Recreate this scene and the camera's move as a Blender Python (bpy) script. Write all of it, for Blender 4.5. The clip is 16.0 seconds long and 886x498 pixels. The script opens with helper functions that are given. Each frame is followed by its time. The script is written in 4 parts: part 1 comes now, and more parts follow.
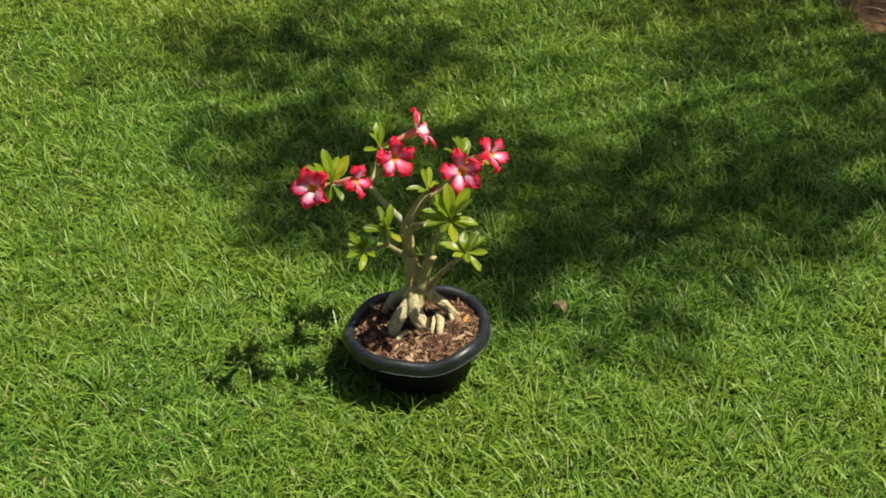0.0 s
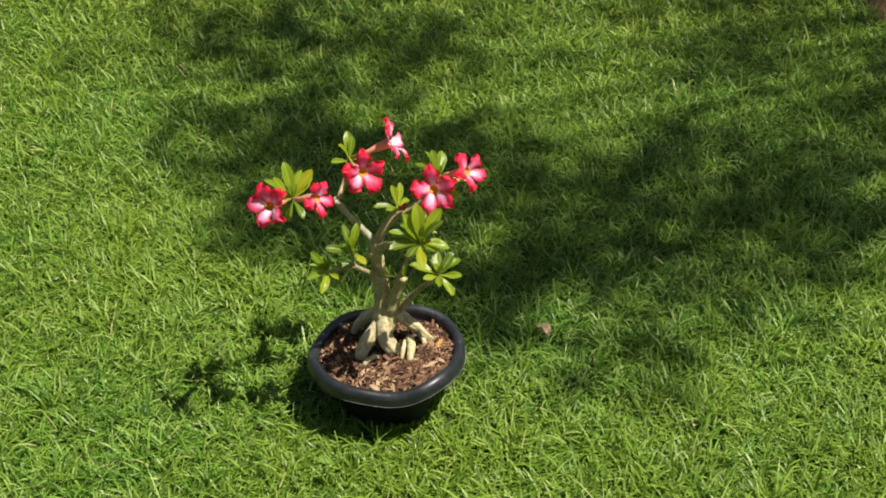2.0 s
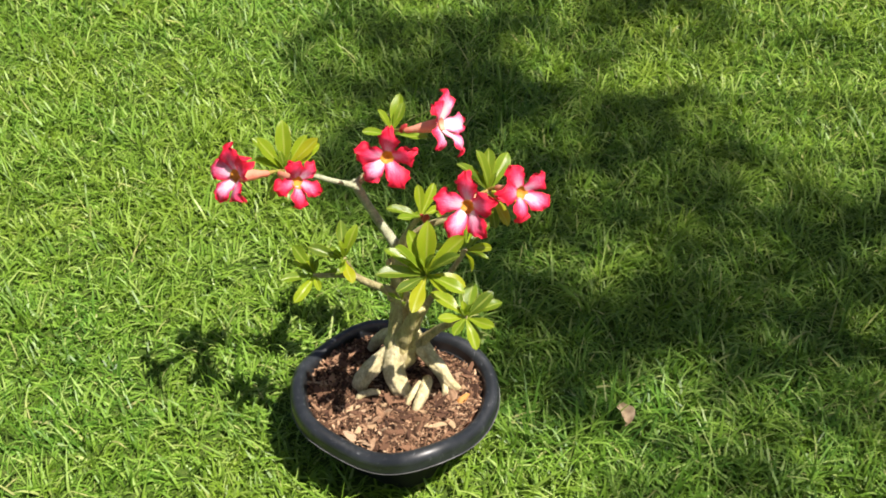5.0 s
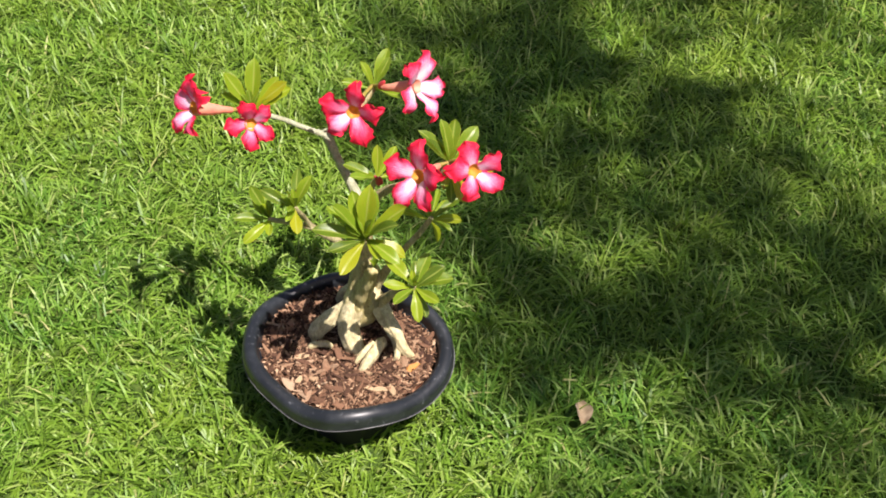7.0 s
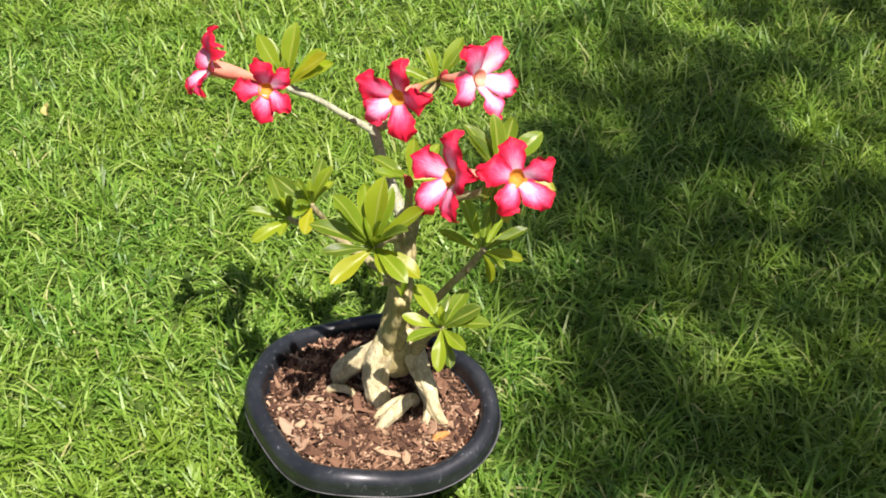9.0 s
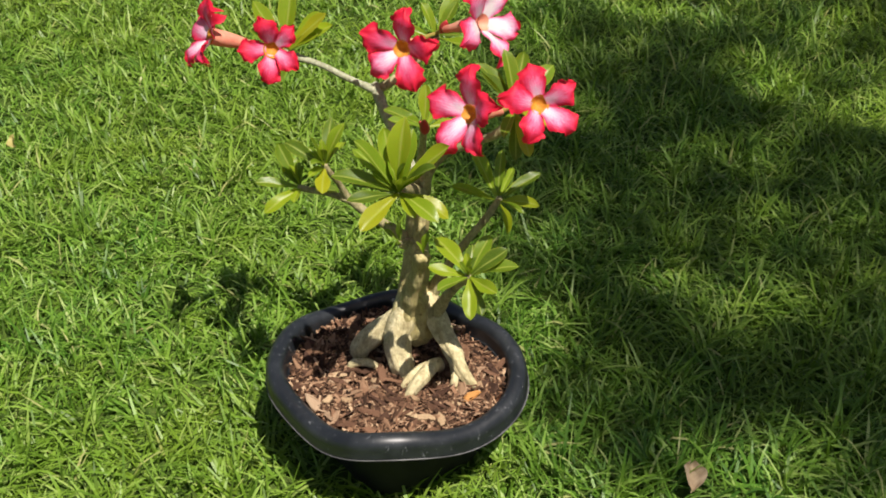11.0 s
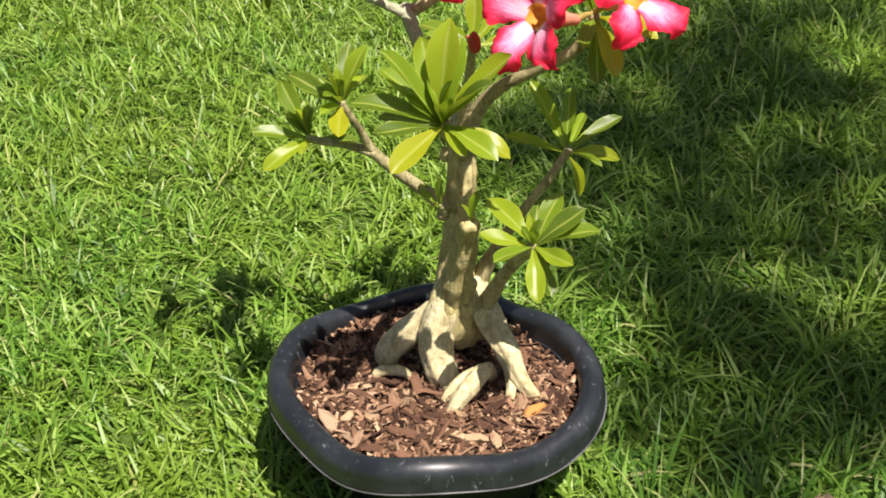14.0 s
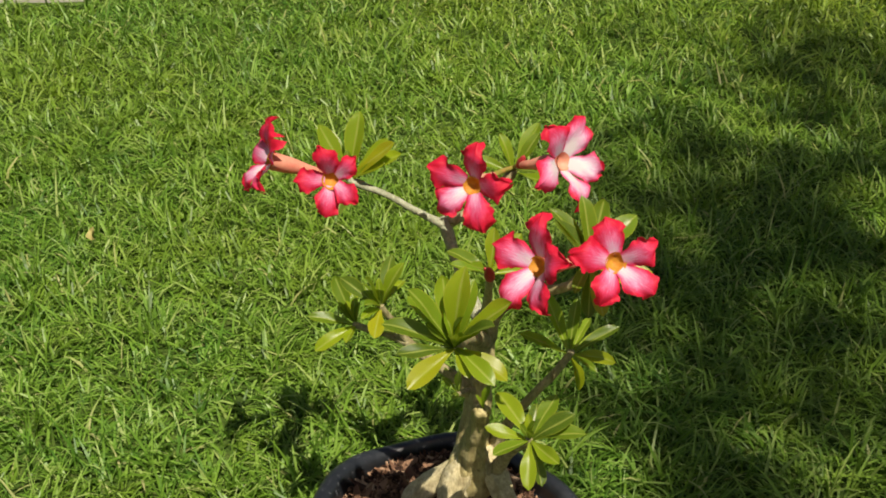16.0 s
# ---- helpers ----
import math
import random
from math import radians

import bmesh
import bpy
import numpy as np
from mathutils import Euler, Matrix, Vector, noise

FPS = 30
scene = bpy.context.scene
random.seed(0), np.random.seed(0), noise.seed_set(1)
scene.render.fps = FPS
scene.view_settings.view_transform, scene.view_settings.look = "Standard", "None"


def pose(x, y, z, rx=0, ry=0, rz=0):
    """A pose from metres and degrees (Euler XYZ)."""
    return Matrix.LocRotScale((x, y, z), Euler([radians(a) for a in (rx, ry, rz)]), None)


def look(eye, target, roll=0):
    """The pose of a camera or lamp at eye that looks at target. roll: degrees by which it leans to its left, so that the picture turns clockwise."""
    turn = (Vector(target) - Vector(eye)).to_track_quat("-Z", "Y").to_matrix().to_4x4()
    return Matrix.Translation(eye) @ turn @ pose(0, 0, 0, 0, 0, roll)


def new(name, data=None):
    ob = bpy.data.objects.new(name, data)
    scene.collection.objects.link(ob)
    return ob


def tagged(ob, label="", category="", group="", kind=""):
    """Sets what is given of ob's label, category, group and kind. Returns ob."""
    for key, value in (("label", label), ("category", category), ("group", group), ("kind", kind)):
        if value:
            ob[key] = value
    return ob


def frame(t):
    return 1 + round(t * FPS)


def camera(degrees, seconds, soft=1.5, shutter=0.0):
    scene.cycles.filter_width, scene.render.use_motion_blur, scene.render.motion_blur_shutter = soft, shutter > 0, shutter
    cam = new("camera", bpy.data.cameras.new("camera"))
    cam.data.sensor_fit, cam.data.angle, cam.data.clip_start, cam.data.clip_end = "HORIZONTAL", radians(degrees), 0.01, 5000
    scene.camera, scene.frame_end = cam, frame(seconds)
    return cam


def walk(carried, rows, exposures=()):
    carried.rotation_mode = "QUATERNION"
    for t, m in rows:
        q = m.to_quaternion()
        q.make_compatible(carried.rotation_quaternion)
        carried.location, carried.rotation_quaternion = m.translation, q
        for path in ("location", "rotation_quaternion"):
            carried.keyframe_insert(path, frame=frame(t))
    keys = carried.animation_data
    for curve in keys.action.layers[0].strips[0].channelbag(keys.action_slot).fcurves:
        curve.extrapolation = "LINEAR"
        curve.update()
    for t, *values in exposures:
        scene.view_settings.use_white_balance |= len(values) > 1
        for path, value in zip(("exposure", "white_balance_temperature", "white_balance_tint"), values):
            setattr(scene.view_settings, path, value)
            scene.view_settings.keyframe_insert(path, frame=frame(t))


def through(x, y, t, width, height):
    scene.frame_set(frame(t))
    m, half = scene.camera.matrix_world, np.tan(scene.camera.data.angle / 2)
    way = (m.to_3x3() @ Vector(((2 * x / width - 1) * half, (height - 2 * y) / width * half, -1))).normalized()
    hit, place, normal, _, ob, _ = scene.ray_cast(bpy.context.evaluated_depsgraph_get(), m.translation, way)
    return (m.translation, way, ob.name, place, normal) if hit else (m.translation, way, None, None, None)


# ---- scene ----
cam = camera(44.1, 16.0, soft=1.8)
PATH = [
    (0, (0.077, -1.516, 1.346), (0.037, 0.097, 0.164), -1.5),
    (0.5, (0.11, -1.506, 1.344), (-0.011, 0.1, 0.158), -1.0),
    (1, (0.143, -1.493, 1.343), (-0.009, 0.111, 0.159), 0.4),
    (1.5, (0.16, -1.443, 1.336), (0.032, 0.147, 0.129), 0.2),
    (2, (0.16, -1.358, 1.331), (0.073, 0.221, 0.107), -0.9),
    (2.5, (0.189, -1.317, 1.327), (0.125, 0.24, 0.074), -0.8),
    (3, (0.262, -1.273, 1.304), (0.073, 0.257, 0.029), 0.3),
    (3.5, (0.292, -1.175, 1.248), (0.031, 0.335, -0.038), -0.2),
    (4, (0.312, -1.031, 1.191), (-0.003, 0.496, -0.061), -2.7),
    (4.5, (0.381, -0.908, 1.162), (-0.063, 0.547, -0.136), -2.1),
    (4.7, (0.401, -0.864, 1.15), (-0.138, 0.535, -0.174), -0.6),
    (6.8, (0.56, -0.704, 1.152), (-0.211, 0.453, -0.286), 0.1),
    (7, (0.582, -0.664, 1.151), (-0.228, 0.464, -0.288), 1.9),
    (7.5, (0.607, -0.578, 1.129), (-0.28, 0.4, -0.374), 3.1),
    (8, (0.651, -0.479, 1.085), (-0.43, 0.445, -0.321), 2.9),
    (8.5, (0.651, -0.432, 1.003), (-0.496, 0.43, -0.39), 0.6),
    (8.7, (0.645, -0.436, 0.957), (-0.559, 0.465, -0.361), 0.4),
    (10.8, (0.627, -0.542, 0.831), (-0.574, 0.54, -0.347), -3.2),
    (11, (0.627, -0.54, 0.83), (-0.566, 0.538, -0.359), -3.1),
    (11.5, (0.614, -0.524, 0.807), (-0.59, 0.572, -0.354), -4.1),
    (12, (0.56, -0.492, 0.741), (-0.641, 0.618, -0.41), -3.2),
    (12.5, (0.528, -0.482, 0.697), (-0.676, 0.578, -0.498), -3.4),
    (13, (0.504, -0.473, 0.654), (-0.698, 0.624, -0.509), -4.8),
    (13.5, (0.492, -0.454, 0.632), (-0.73, 0.662, -0.49), -5.4),
    (14, (0.49, -0.458, 0.643), (-0.757, 0.641, -0.469), -4.2),
    (14.5, (0.499, -0.433, 0.663), (-0.762, 0.659, -0.441), -1.7),
    (15, (0.519, -0.434, 0.677), (-0.766, 0.653, -0.404), -2.6),
    (15.5, (0.565, -0.406, 0.72), (-0.829, 0.617, -0.286), -2.5),
    (16, (0.573, -0.445, 0.827), (-0.805, 0.543, -0.232), -3.0),
]
# seconds, stops, kelvin and tint
EXPOSURE = [(0, 0.57, 6900, 9), (1.0, 0.61, 6900, 9), (2.0, 0.74, 6750, 11), (3.5, 1.08, 6650, 12), (4.7, 1.12, 6650, 14), (7.0, 1.08, 6450, 21), (8.7, 1.12, 6400, 22), (10.8, 0.62, 6600, 15), (11.5, 0.69, 6600, 15), (12.5, 0.82, 6550, 16), (13.5, 1.02, 6550, 18), (14.5, 1.04, 6650, 18), (15.4, 0.88, 6900, 15), (16.0, 0.40, 7000, 13)]
walk(cam, [(t, look(eye, target, roll)) for t, eye, target, roll in PATH], EXPOSURE)

# ---- light ----
SUN_WAY = Vector((0.48, -0.04, 1.0)).normalized()  # towards the sun
world = bpy.data.worlds.new("sky")
scene.world = world
world.use_nodes = True
wn = world.node_tree.nodes
sky = wn.new("ShaderNodeTexSky")
sky.sky_type = "NISHITA"
sky.sun_disc = False
sky.dust_density = 2.0
sky.sun_elevation = math.asin(SUN_WAY.z)
sky.sun_rotation = math.atan2(SUN_WAY.x, SUN_WAY.y)
world.node_tree.links.new(sky.outputs[0], wn["Background"].inputs[0])
wn["Background"].inputs[1].default_value = 0.038
sun = new("sun", bpy.data.lights.new("sun", "SUN"))
sun.data.energy, sun.data.angle, sun.data.color = 5.0, radians(0.53), (1.0, 0.95, 0.86)
sun.matrix_world = look(SUN_WAY * 20, (0, 0, 0))


# ---- materials ----
class Nodes:
    """A node material with a few short ways to wire it."""

    def __init__(self, name):
        self.mat = bpy.data.materials.new(name)
        self.mat.use_nodes = True
        self.tree = self.mat.node_tree
        self.bsdf = self.tree.nodes["Principled BSDF"]
        self.out = self.tree.nodes["Material Output"]

    def add(self, kind, **values):
        n = self.tree.nodes.new(kind)
        for k, v in values.items():
            if isinstance(k, str) and k in n.inputs:
                self.put(v, n.inputs[k])
        return n

    def put(self, v, socket):
        if isinstance(v, bpy.types.NodeSocket):
            self.tree.links.new(v, socket)
        else:
            socket.default_value = v

    def coord(self, which="Object"):
        return self.add("ShaderNodeTexCoord").outputs[which]

    def noise(self, scale, detail=4, rough=0.55, at=None, stretch=None):
        at = at or self.coord()
        if stretch:
            m = self.add("ShaderNodeMapping", Vector=at, Scale=stretch)
            at = m.outputs[0]
        n = self.add("ShaderNodeTexNoise", Vector=at, Scale=scale, Detail=detail, Roughness=rough)
        return n.outputs[0]

    def ramp(self, fac, *stops):
        n = self.add("ShaderNodeValToRGB")
        self.put(fac, n.inputs[0])
        el = n.color_ramp.elements
        while len(el) < len(stops):
            el.new(0.5)
        for e, (p, c) in zip(el, stops):
            e.position, e.color = p, (*c, 1) if len(c) == 3 else c
        return n.outputs[0]

    def mix(self, fac, a, b, blend="MIX"):
        n = self.tree.nodes.new("ShaderNodeMix")
        n.data_type, n.blend_type = "RGBA", blend
        for v, s in ((fac, n.inputs[0]), (a, n.inputs[6]), (b, n.inputs[7])):
            self.put((*v, 1) if isinstance(v, tuple) and len(v) == 3 else v, s)
        return n.outputs[2]

    def math(self, op, a, b=0.5):
        n = self.tree.nodes.new("ShaderNodeMath")
        n.operation = op
        self.put(a, n.inputs[0])
        self.put(b, n.inputs[1])
        return n.outputs[0]

    def bump(self, height, strength=0.3, distance=0.002):
        n = self.add("ShaderNodeBump", Height=height, Strength=strength, Distance=distance)
        self.tree.links.new(n.outputs[0], self.bsdf.inputs["Normal"])

    def finish(self, color, rough=0.6, spec=0.5, metal=0.0):
        self.put((*color, 1) if isinstance(color, tuple) and len(color) == 3 else color, self.bsdf.inputs["Base Color"])
        self.put(rough, self.bsdf.inputs["Roughness"])
        self.put(spec, self.bsdf.inputs["Specular IOR Level"])
        self.put(metal, self.bsdf.inputs["Metallic"])
        return self.mat

    def thin(self, color, share):
        """Lets light through, as leaves and petals do."""
        t = self.add("ShaderNodeBsdfTranslucent")
        self.put((*color, 1) if isinstance(color, tuple) else color, t.inputs[0])
        m = self.add("ShaderNodeMixShader")
        m.inputs[0].default_value = share
        self.tree.links.new(self.bsdf.outputs[0], m.inputs[1])
        self.tree.links.new(t.outputs[0], m.inputs[2])
        self.tree.links.new(m.outputs[0], self.out.inputs[0])
        return self.mat


def grass_material():
    n = Nodes("grass_blades")
    rnd = n.add("ShaderNodeNewGeometry").outputs["Random Per Island"]
    blade = n.ramp(rnd, (0.0, (0.030, 0.098, 0.010)), (0.3, (0.076, 0.190, 0.020)), (0.6, (0.145, 0.290, 0.034)), (0.82, (0.215, 0.370, 0.065)), (0.97, (0.33, 0.44, 0.13)), (1.0, (0.42, 0.40, 0.17)))
    patch = n.mix(0.4, n.noise(1.6, 4, 0.6), n.noise(15, 3, 0.6))
    col = n.mix(n.ramp(patch, (0.40, (0, 0, 0)), (0.64, (0.52, 0.52, 0.52))), blade, (0.225, 0.295, 0.02), "MIX")
    place = n.add("ShaderNodeSeparateXYZ", Vector=n.coord())
    away = n.math("ADD", n.math("MULTIPLY", place.outputs[1], 0.45), n.math("MULTIPLY", n.noise(2.2, 3, 0.6), 0.5))
    dry = n.ramp(away, (0.50, (0, 0, 0)), (0.95, (0.7, 0.7, 0.7)))  # a yellower tint, stronger towards the lawn's far side
    col = n.mix(dry, col, n.mix(1.0, col, (1.15, 1.0, 0.75), "MULTIPLY"))
    n.finish(col, 0.44, 0.36)
    return n.thin(n.mix(0.5, col, (0.25, 0.42, 0.02)), 0.32)


def ground_material():
    n = Nodes("lawn_soil")
    col = n.ramp(n.noise(60, 6, 0.65), (0.3, (0.022, 0.042, 0.007)), (0.5, (0.050, 0.090, 0.014)), (0.64, (0.080, 0.115, 0.024)), (0.78, (0.12, 0.135, 0.040)))
    n.bump(n.noise(140, 5), 0.8, 0.01)
    return n.finish(col, 0.95, 0.1)


def plastic_material():
    n = Nodes("black_plastic")
    dust = n.noise(26, 6, 0.7)
    scuff = n.ramp(n.noise(190, 3, 0.8, stretch=(1, 1, 0.35)), (0.62, (0, 0, 0)), (0.7, (1, 1, 1)))
    col = n.mix(n.ramp(dust, (0.45, (0, 0, 0)), (0.8, (0.5, 0.5, 0.5))), (0.010, 0.012, 0.014), (0.045, 0.052, 0.058))
    col = n.mix(n.math("MULTIPLY", scuff, 0.5), col, (0.17, 0.18, 0.19))
    n.bump(n.noise(70, 4), 0.12, 0.001)
    return n.finish(col, n.ramp(dust, (0.3, (0.32, 0.32, 0.32)), (0.8, (0.5, 0.5, 0.5))), 0.62)


def bark_material(name, pale, mid, dark, scale):
    n = Nodes(name)
    a = n.noise(scale, 6, 0.65, stretch=(1, 1, 0.45))
    b = n.noise(scale * 0.28, 3, 0.5)
    col = n.ramp(a, (0.28, dark), (0.47, mid), (0.68, pale))
    col = n.mix(n.ramp(b, (0.4, (0, 0, 0)), (0.68, (0.45, 0.45, 0.45))), col, mid)
    spots = n.ramp(n.noise(scale * 3.2, 2, 0.5), (0.66, (0, 0, 0)), (0.72, (0.8, 0.8, 0.8)))
    col = n.mix(spots, col, dark)
    fine = n.noise(scale * 5, 4, 0.7, stretch=(1, 1, 0.4))
    col = n.mix(n.ramp(fine, (0.40, (0.45, 0.45, 0.45)), (0.58, (0, 0, 0))), col, dark)
    rings = n.noise(scale * 3.5, 2, 0.6, stretch=(0.15, 0.15, 1))
    col = n.mix(n.ramp(rings, (0.36, (0.10, 0.10, 0.10)), (0.5, (0, 0, 0))), col, dark)
    stain = n.ramp(n.noise(scale * 0.5, 4, 0.65), (0.52, (0, 0, 0)), (0.68, (0.6, 0.6, 0.6)))
    col = n.mix(stain, col, tuple(0.6 * u + 0.4 * v for u, v in zip(mid, dark)))
    crack = n.noise(scale * 2.4, 3, 0.6, stretch=(1, 1, 0.1))
    col = n.mix(n.ramp(crack, (0.36, (0.45, 0.45, 0.45)), (0.44, (0, 0, 0))), col, dark)
    n.bump(n.mix(0.35, n.mix(0.3, n.mix(0.4, a, fine), rings), crack), 0.9, 0.004)
    return n.finish(col, 0.62, 0.3)


def leaf_material(name, young, mid, old):
    n = Nodes(name)
    uv = n.add("ShaderNodeSeparateXYZ", Vector=n.coord("UV"))
    across = n.math("ABSOLUTE", n.math("SUBTRACT", uv.outputs[0], 0.5), 0)
    rib = n.ramp(across, (0.0, (1, 1, 1)), (0.035, (0.6, 0.6, 0.6)), (0.075, (0, 0, 0)))
    blemish = n.ramp(n.noise(160, 2, 0.5), (0.66, (0, 0, 0)), (0.74, (0.5, 0.5, 0.5)))
    edge = n.ramp(across, (0.44, (0, 0, 0)), (0.5, (0.6, 0.6, 0.6)))
    rnd = n.add("ShaderNodeObjectInfo").outputs["Random"]
    base = n.ramp(rnd, (0.0, young), (0.5, mid), (1.0, old))
    base = n.mix(n.ramp(n.noise(70, 4), (0.4, (0, 0, 0)), (0.75, (0.4, 0.4, 0.4))), base, (0.30, 0.34, 0.03))
    col = n.mix(n.math("MULTIPLY", rib, 0.75), base, (0.42, 0.48, 0.10))
    col = n.mix(edge, col, (0.42, 0.45, 0.05))
    col = n.mix(blemish, col, (0.30, 0.24, 0.05))
    veins = n.add("ShaderNodeTexWave", Vector=n.coord("UV"), Scale=6.0, Distortion=1.5)
    n.bump(veins.outputs[1], 0.1, 0.0008)
    n.finish(col, 0.33, 0.48)
    return n.thin(n.mix(0.3, col, (0.46, 0.56, 0.01)), 0.48)


def petal_material(name, shift):
    n = Nodes(name)
    uv = n.add("ShaderNodeSeparateXYZ", Vector=n.coord("UV"))
    across = n.math("ABSOLUTE", n.math("SUBTRACT", uv.outputs[0], 0.5), 0)
    streak = n.mix(0.35, n.noise(9, 3, 0.6, at=n.coord("UV"), stretch=(3.5, 0.5, 1)), n.noise(30, 2, 0.6, at=n.coord("UV"), stretch=(4, 0.35, 1)))
    info = n.add("ShaderNodeObjectInfo")
    rnd = info.outputs["Random"]
    flush = n.add("ShaderNodeSeparateColor", Color=info.outputs["Color"]).outputs[0]
    v = n.math("ADD", n.math("MULTIPLY", n.math("POWER", uv.outputs[1], 1.35), 0.87), n.math("MULTIPLY", n.math("SUBTRACT", streak, 0.48), 1.0))
    v = n.math("ADD", v, n.math("MULTIPLY", n.math("POWER", n.math("MULTIPLY", across, 2), 2.4), 0.72))
    v = n.math("ADD", v, n.math("MULTIPLY", n.math("SUBTRACT", rnd, 0.05 + shift), 0.3))
    v = n.math("ADD", v, n.math("MULTIPLY", n.math("SUBTRACT", flush, 0.5), 0.27))
    col = n.ramp(v, (0.0, (0.94, 0.85, 0.86)), (0.22, (0.92, 0.55, 0.74)), (0.40, (0.90, 0.25, 0.45)), (0.62, (0.87, 0.070, 0.19)), (0.90, (0.77, 0.016, 0.055)))
    n.bump(streak, 0.3, 0.0015)
    n.finish(col, 0.5, 0.3)
    return n.thin(n.mix(0.14, col, (0.95, 0.16, 0.24)), 0.45)


def plain_material(name, low, high, scale, rough=0.7, through=0.0, spec=0.3, bump=0.2, vary=0.0):
    n = Nodes(name)
    col = n.ramp(n.noise(scale, 5, 0.65), (0.3, low), (0.7, high))
    if vary:
        rnd = n.add("ShaderNodeObjectInfo").outputs["Random"]
        col = n.mix(vary, col, n.ramp(rnd, (0.0, low), (1.0, high)))
    n.bump(n.noise(scale * 2.5, 4), bump, 0.002)
    n.finish(col, rough, spec)
    return n.thin(col, through) if through else n.mat


def chip_material():
    n = Nodes("bark_chips")
    rnd = n.add("ShaderNodeObjectInfo").outputs["Random"]
    col = n.ramp(rnd, (0.0, (0.030, 0.016, 0.012)), (0.3, (0.095, 0.049, 0.030)), (0.55, (0.20, 0.107, 0.062)), (0.85, (0.33, 0.198, 0.115)), (1.0, (0.50, 0.37, 0.24)))
    grain = n.noise(240, 4, 0.7, stretch=(0.2, 1, 1))
    col = n.mix(n.math("MULTIPLY", grain, 0.6), col, (0.08, 0.038, 0.020))
    n.bump(grain, 0.5, 0.001)
    return n.finish(col, 0.8, 0.2)


def crumb_material():
    n = Nodes("soil_crumbs")
    rnd = n.add("ShaderNodeNewGeometry").outputs["Random Per Island"]
    col = n.ramp(rnd, (0.0, (0.022, 0.012, 0.008)), (0.5, (0.090, 0.048, 0.028)), (0.85, (0.24, 0.135, 0.078)), (1.0, (0.42, 0.29, 0.18)))
    return n.finish(col, 0.9, 0.15)


GRASS, LAWN_SOIL, PLASTIC = grass_material(), ground_material(), plastic_material()
TRUNK_BARK = bark_material("trunk_bark", (0.63, 0.56, 0.30), (0.45, 0.385, 0.17), (0.17, 0.135, 0.05), 60)
ROOT_BARK = bark_material("root_bark", (0.69, 0.63, 0.40), (0.57, 0.50, 0.28), (0.22, 0.175, 0.08), 62)
TWIG_BARK = bark_material("twig_bark", (0.53, 0.48, 0.28), (0.36, 0.32, 0.16), (0.11, 0.09, 0.035), 100)
GREY_GREEN_BARK = bark_material("grey_green_bark", (0.46, 0.48, 0.33), (0.34, 0.36, 0.235), (0.15, 0.14, 0.08), 90)
# The rim's plastic without its dust, coloured darker for the shade below the rim.
SHADED_WALL = plain_material("shaded_pot_wall", (0.004, 0.004, 0.005), (0.010, 0.011, 0.012), 40, 0.65, 0, 0.25)
SEAM = plain_material("plastic_seam", (0.015, 0.015, 0.017), (0.16, 0.16, 0.16), 30, 0.6)
LEAF, PETAL, PALE_PETAL = leaf_material("rosette_leaf", (0.055, 0.115, 0.012), (0.165, 0.282, 0.013), (0.290, 0.390, 0.014)), petal_material("petal", 0.0), petal_material("pale_petal", 0.85)
OLD_LEAF = leaf_material("yellowing_leaf", (0.21, 0.29, 0.010), (0.30, 0.345, 0.011), (0.40, 0.39, 0.013))
THROAT = plain_material("flower_throat", (0.56, 0.20, 0.02), (0.74, 0.38, 0.05), 220, 0.6, 0.3)
TUBE = plain_material("flower_tube", (0.68, 0.19, 0.13), (0.76, 0.40, 0.26), 60, 0.5, 0.25)
BUD = plain_material("flower_bud", (0.35, 0.02, 0.03), (0.5, 0.06, 0.06), 90, 0.5, 0.1)
CALYX = plain_material("calyx", (0.16, 0.20, 0.03), (0.36, 0.22, 0.06), 120, 0.6, 0.1)
SOIL = plain_material("potting_soil", (0.035, 0.013, 0.008), (0.13, 0.055, 0.028), 130, 0.95, 0, 0.1, 0.9)
CHIP, CRUMB = chip_material(), crumb_material()
PALE_CHIP = plain_material("pale_chip", (0.22, 0.125, 0.065), (0.50, 0.37, 0.22), 190, 0.8, 0, 0.2, 0.4, 0.5)
ORANGE_CHIP = plain_material("orange_scrap", (0.42, 0.17, 0.04), (0.66, 0.33, 0.10), 90, 0.7, 0.15)
DRY_LEAF = plain_material("dry_leaf", (0.32, 0.22, 0.13), (0.57, 0.46, 0.31), 70, 0.7, 0.1)
TREE_BARK = bark_material("tree_bark", (0.26, 0.21, 0.16), (0.18, 0.14, 0.10), (0.07, 0.05, 0.04), 14)
TREE_LEAF = plain_material("tree_leaf", (0.030, 0.085, 0.012), (0.07, 0.15, 0.02), 3, 0.5, 0.42)
YELLOWED = plain_material("yellowed_leaf", (0.36, 0.30, 0.09), (0.50, 0.44, 0.16), 80, 0.6, 0.2)
PAVING = plain_material("pale_paving", (0.42, 0.38, 0.32), (0.62, 0.57, 0.50), 22, 0.85)
MULCH = plain_material("bed_mulch", (0.05, 0.025, 0.014), (0.20, 0.12, 0.065), 45, 0.95, 0, 0.1, 0.8)


# ---- mesh helpers ----
def part(name, bm, material, parent=None, label="", smooth=True):
    mesh = bpy.data.meshes.new(name)
    bm.to_mesh(mesh)
    bm.free()
    return piece(name, mesh, material, parent, label, smooth)


def piece(name, mesh, material=None, parent=None, label="", smooth=True):
    if material and not mesh.materials:
        mesh.materials.append(material)
        mesh.polygons.foreach_set("use_smooth", [smooth] * len(mesh.polygons))
    ob = new(name, mesh)
    if parent:
        ob.parent = parent
    return tagged(ob, label)


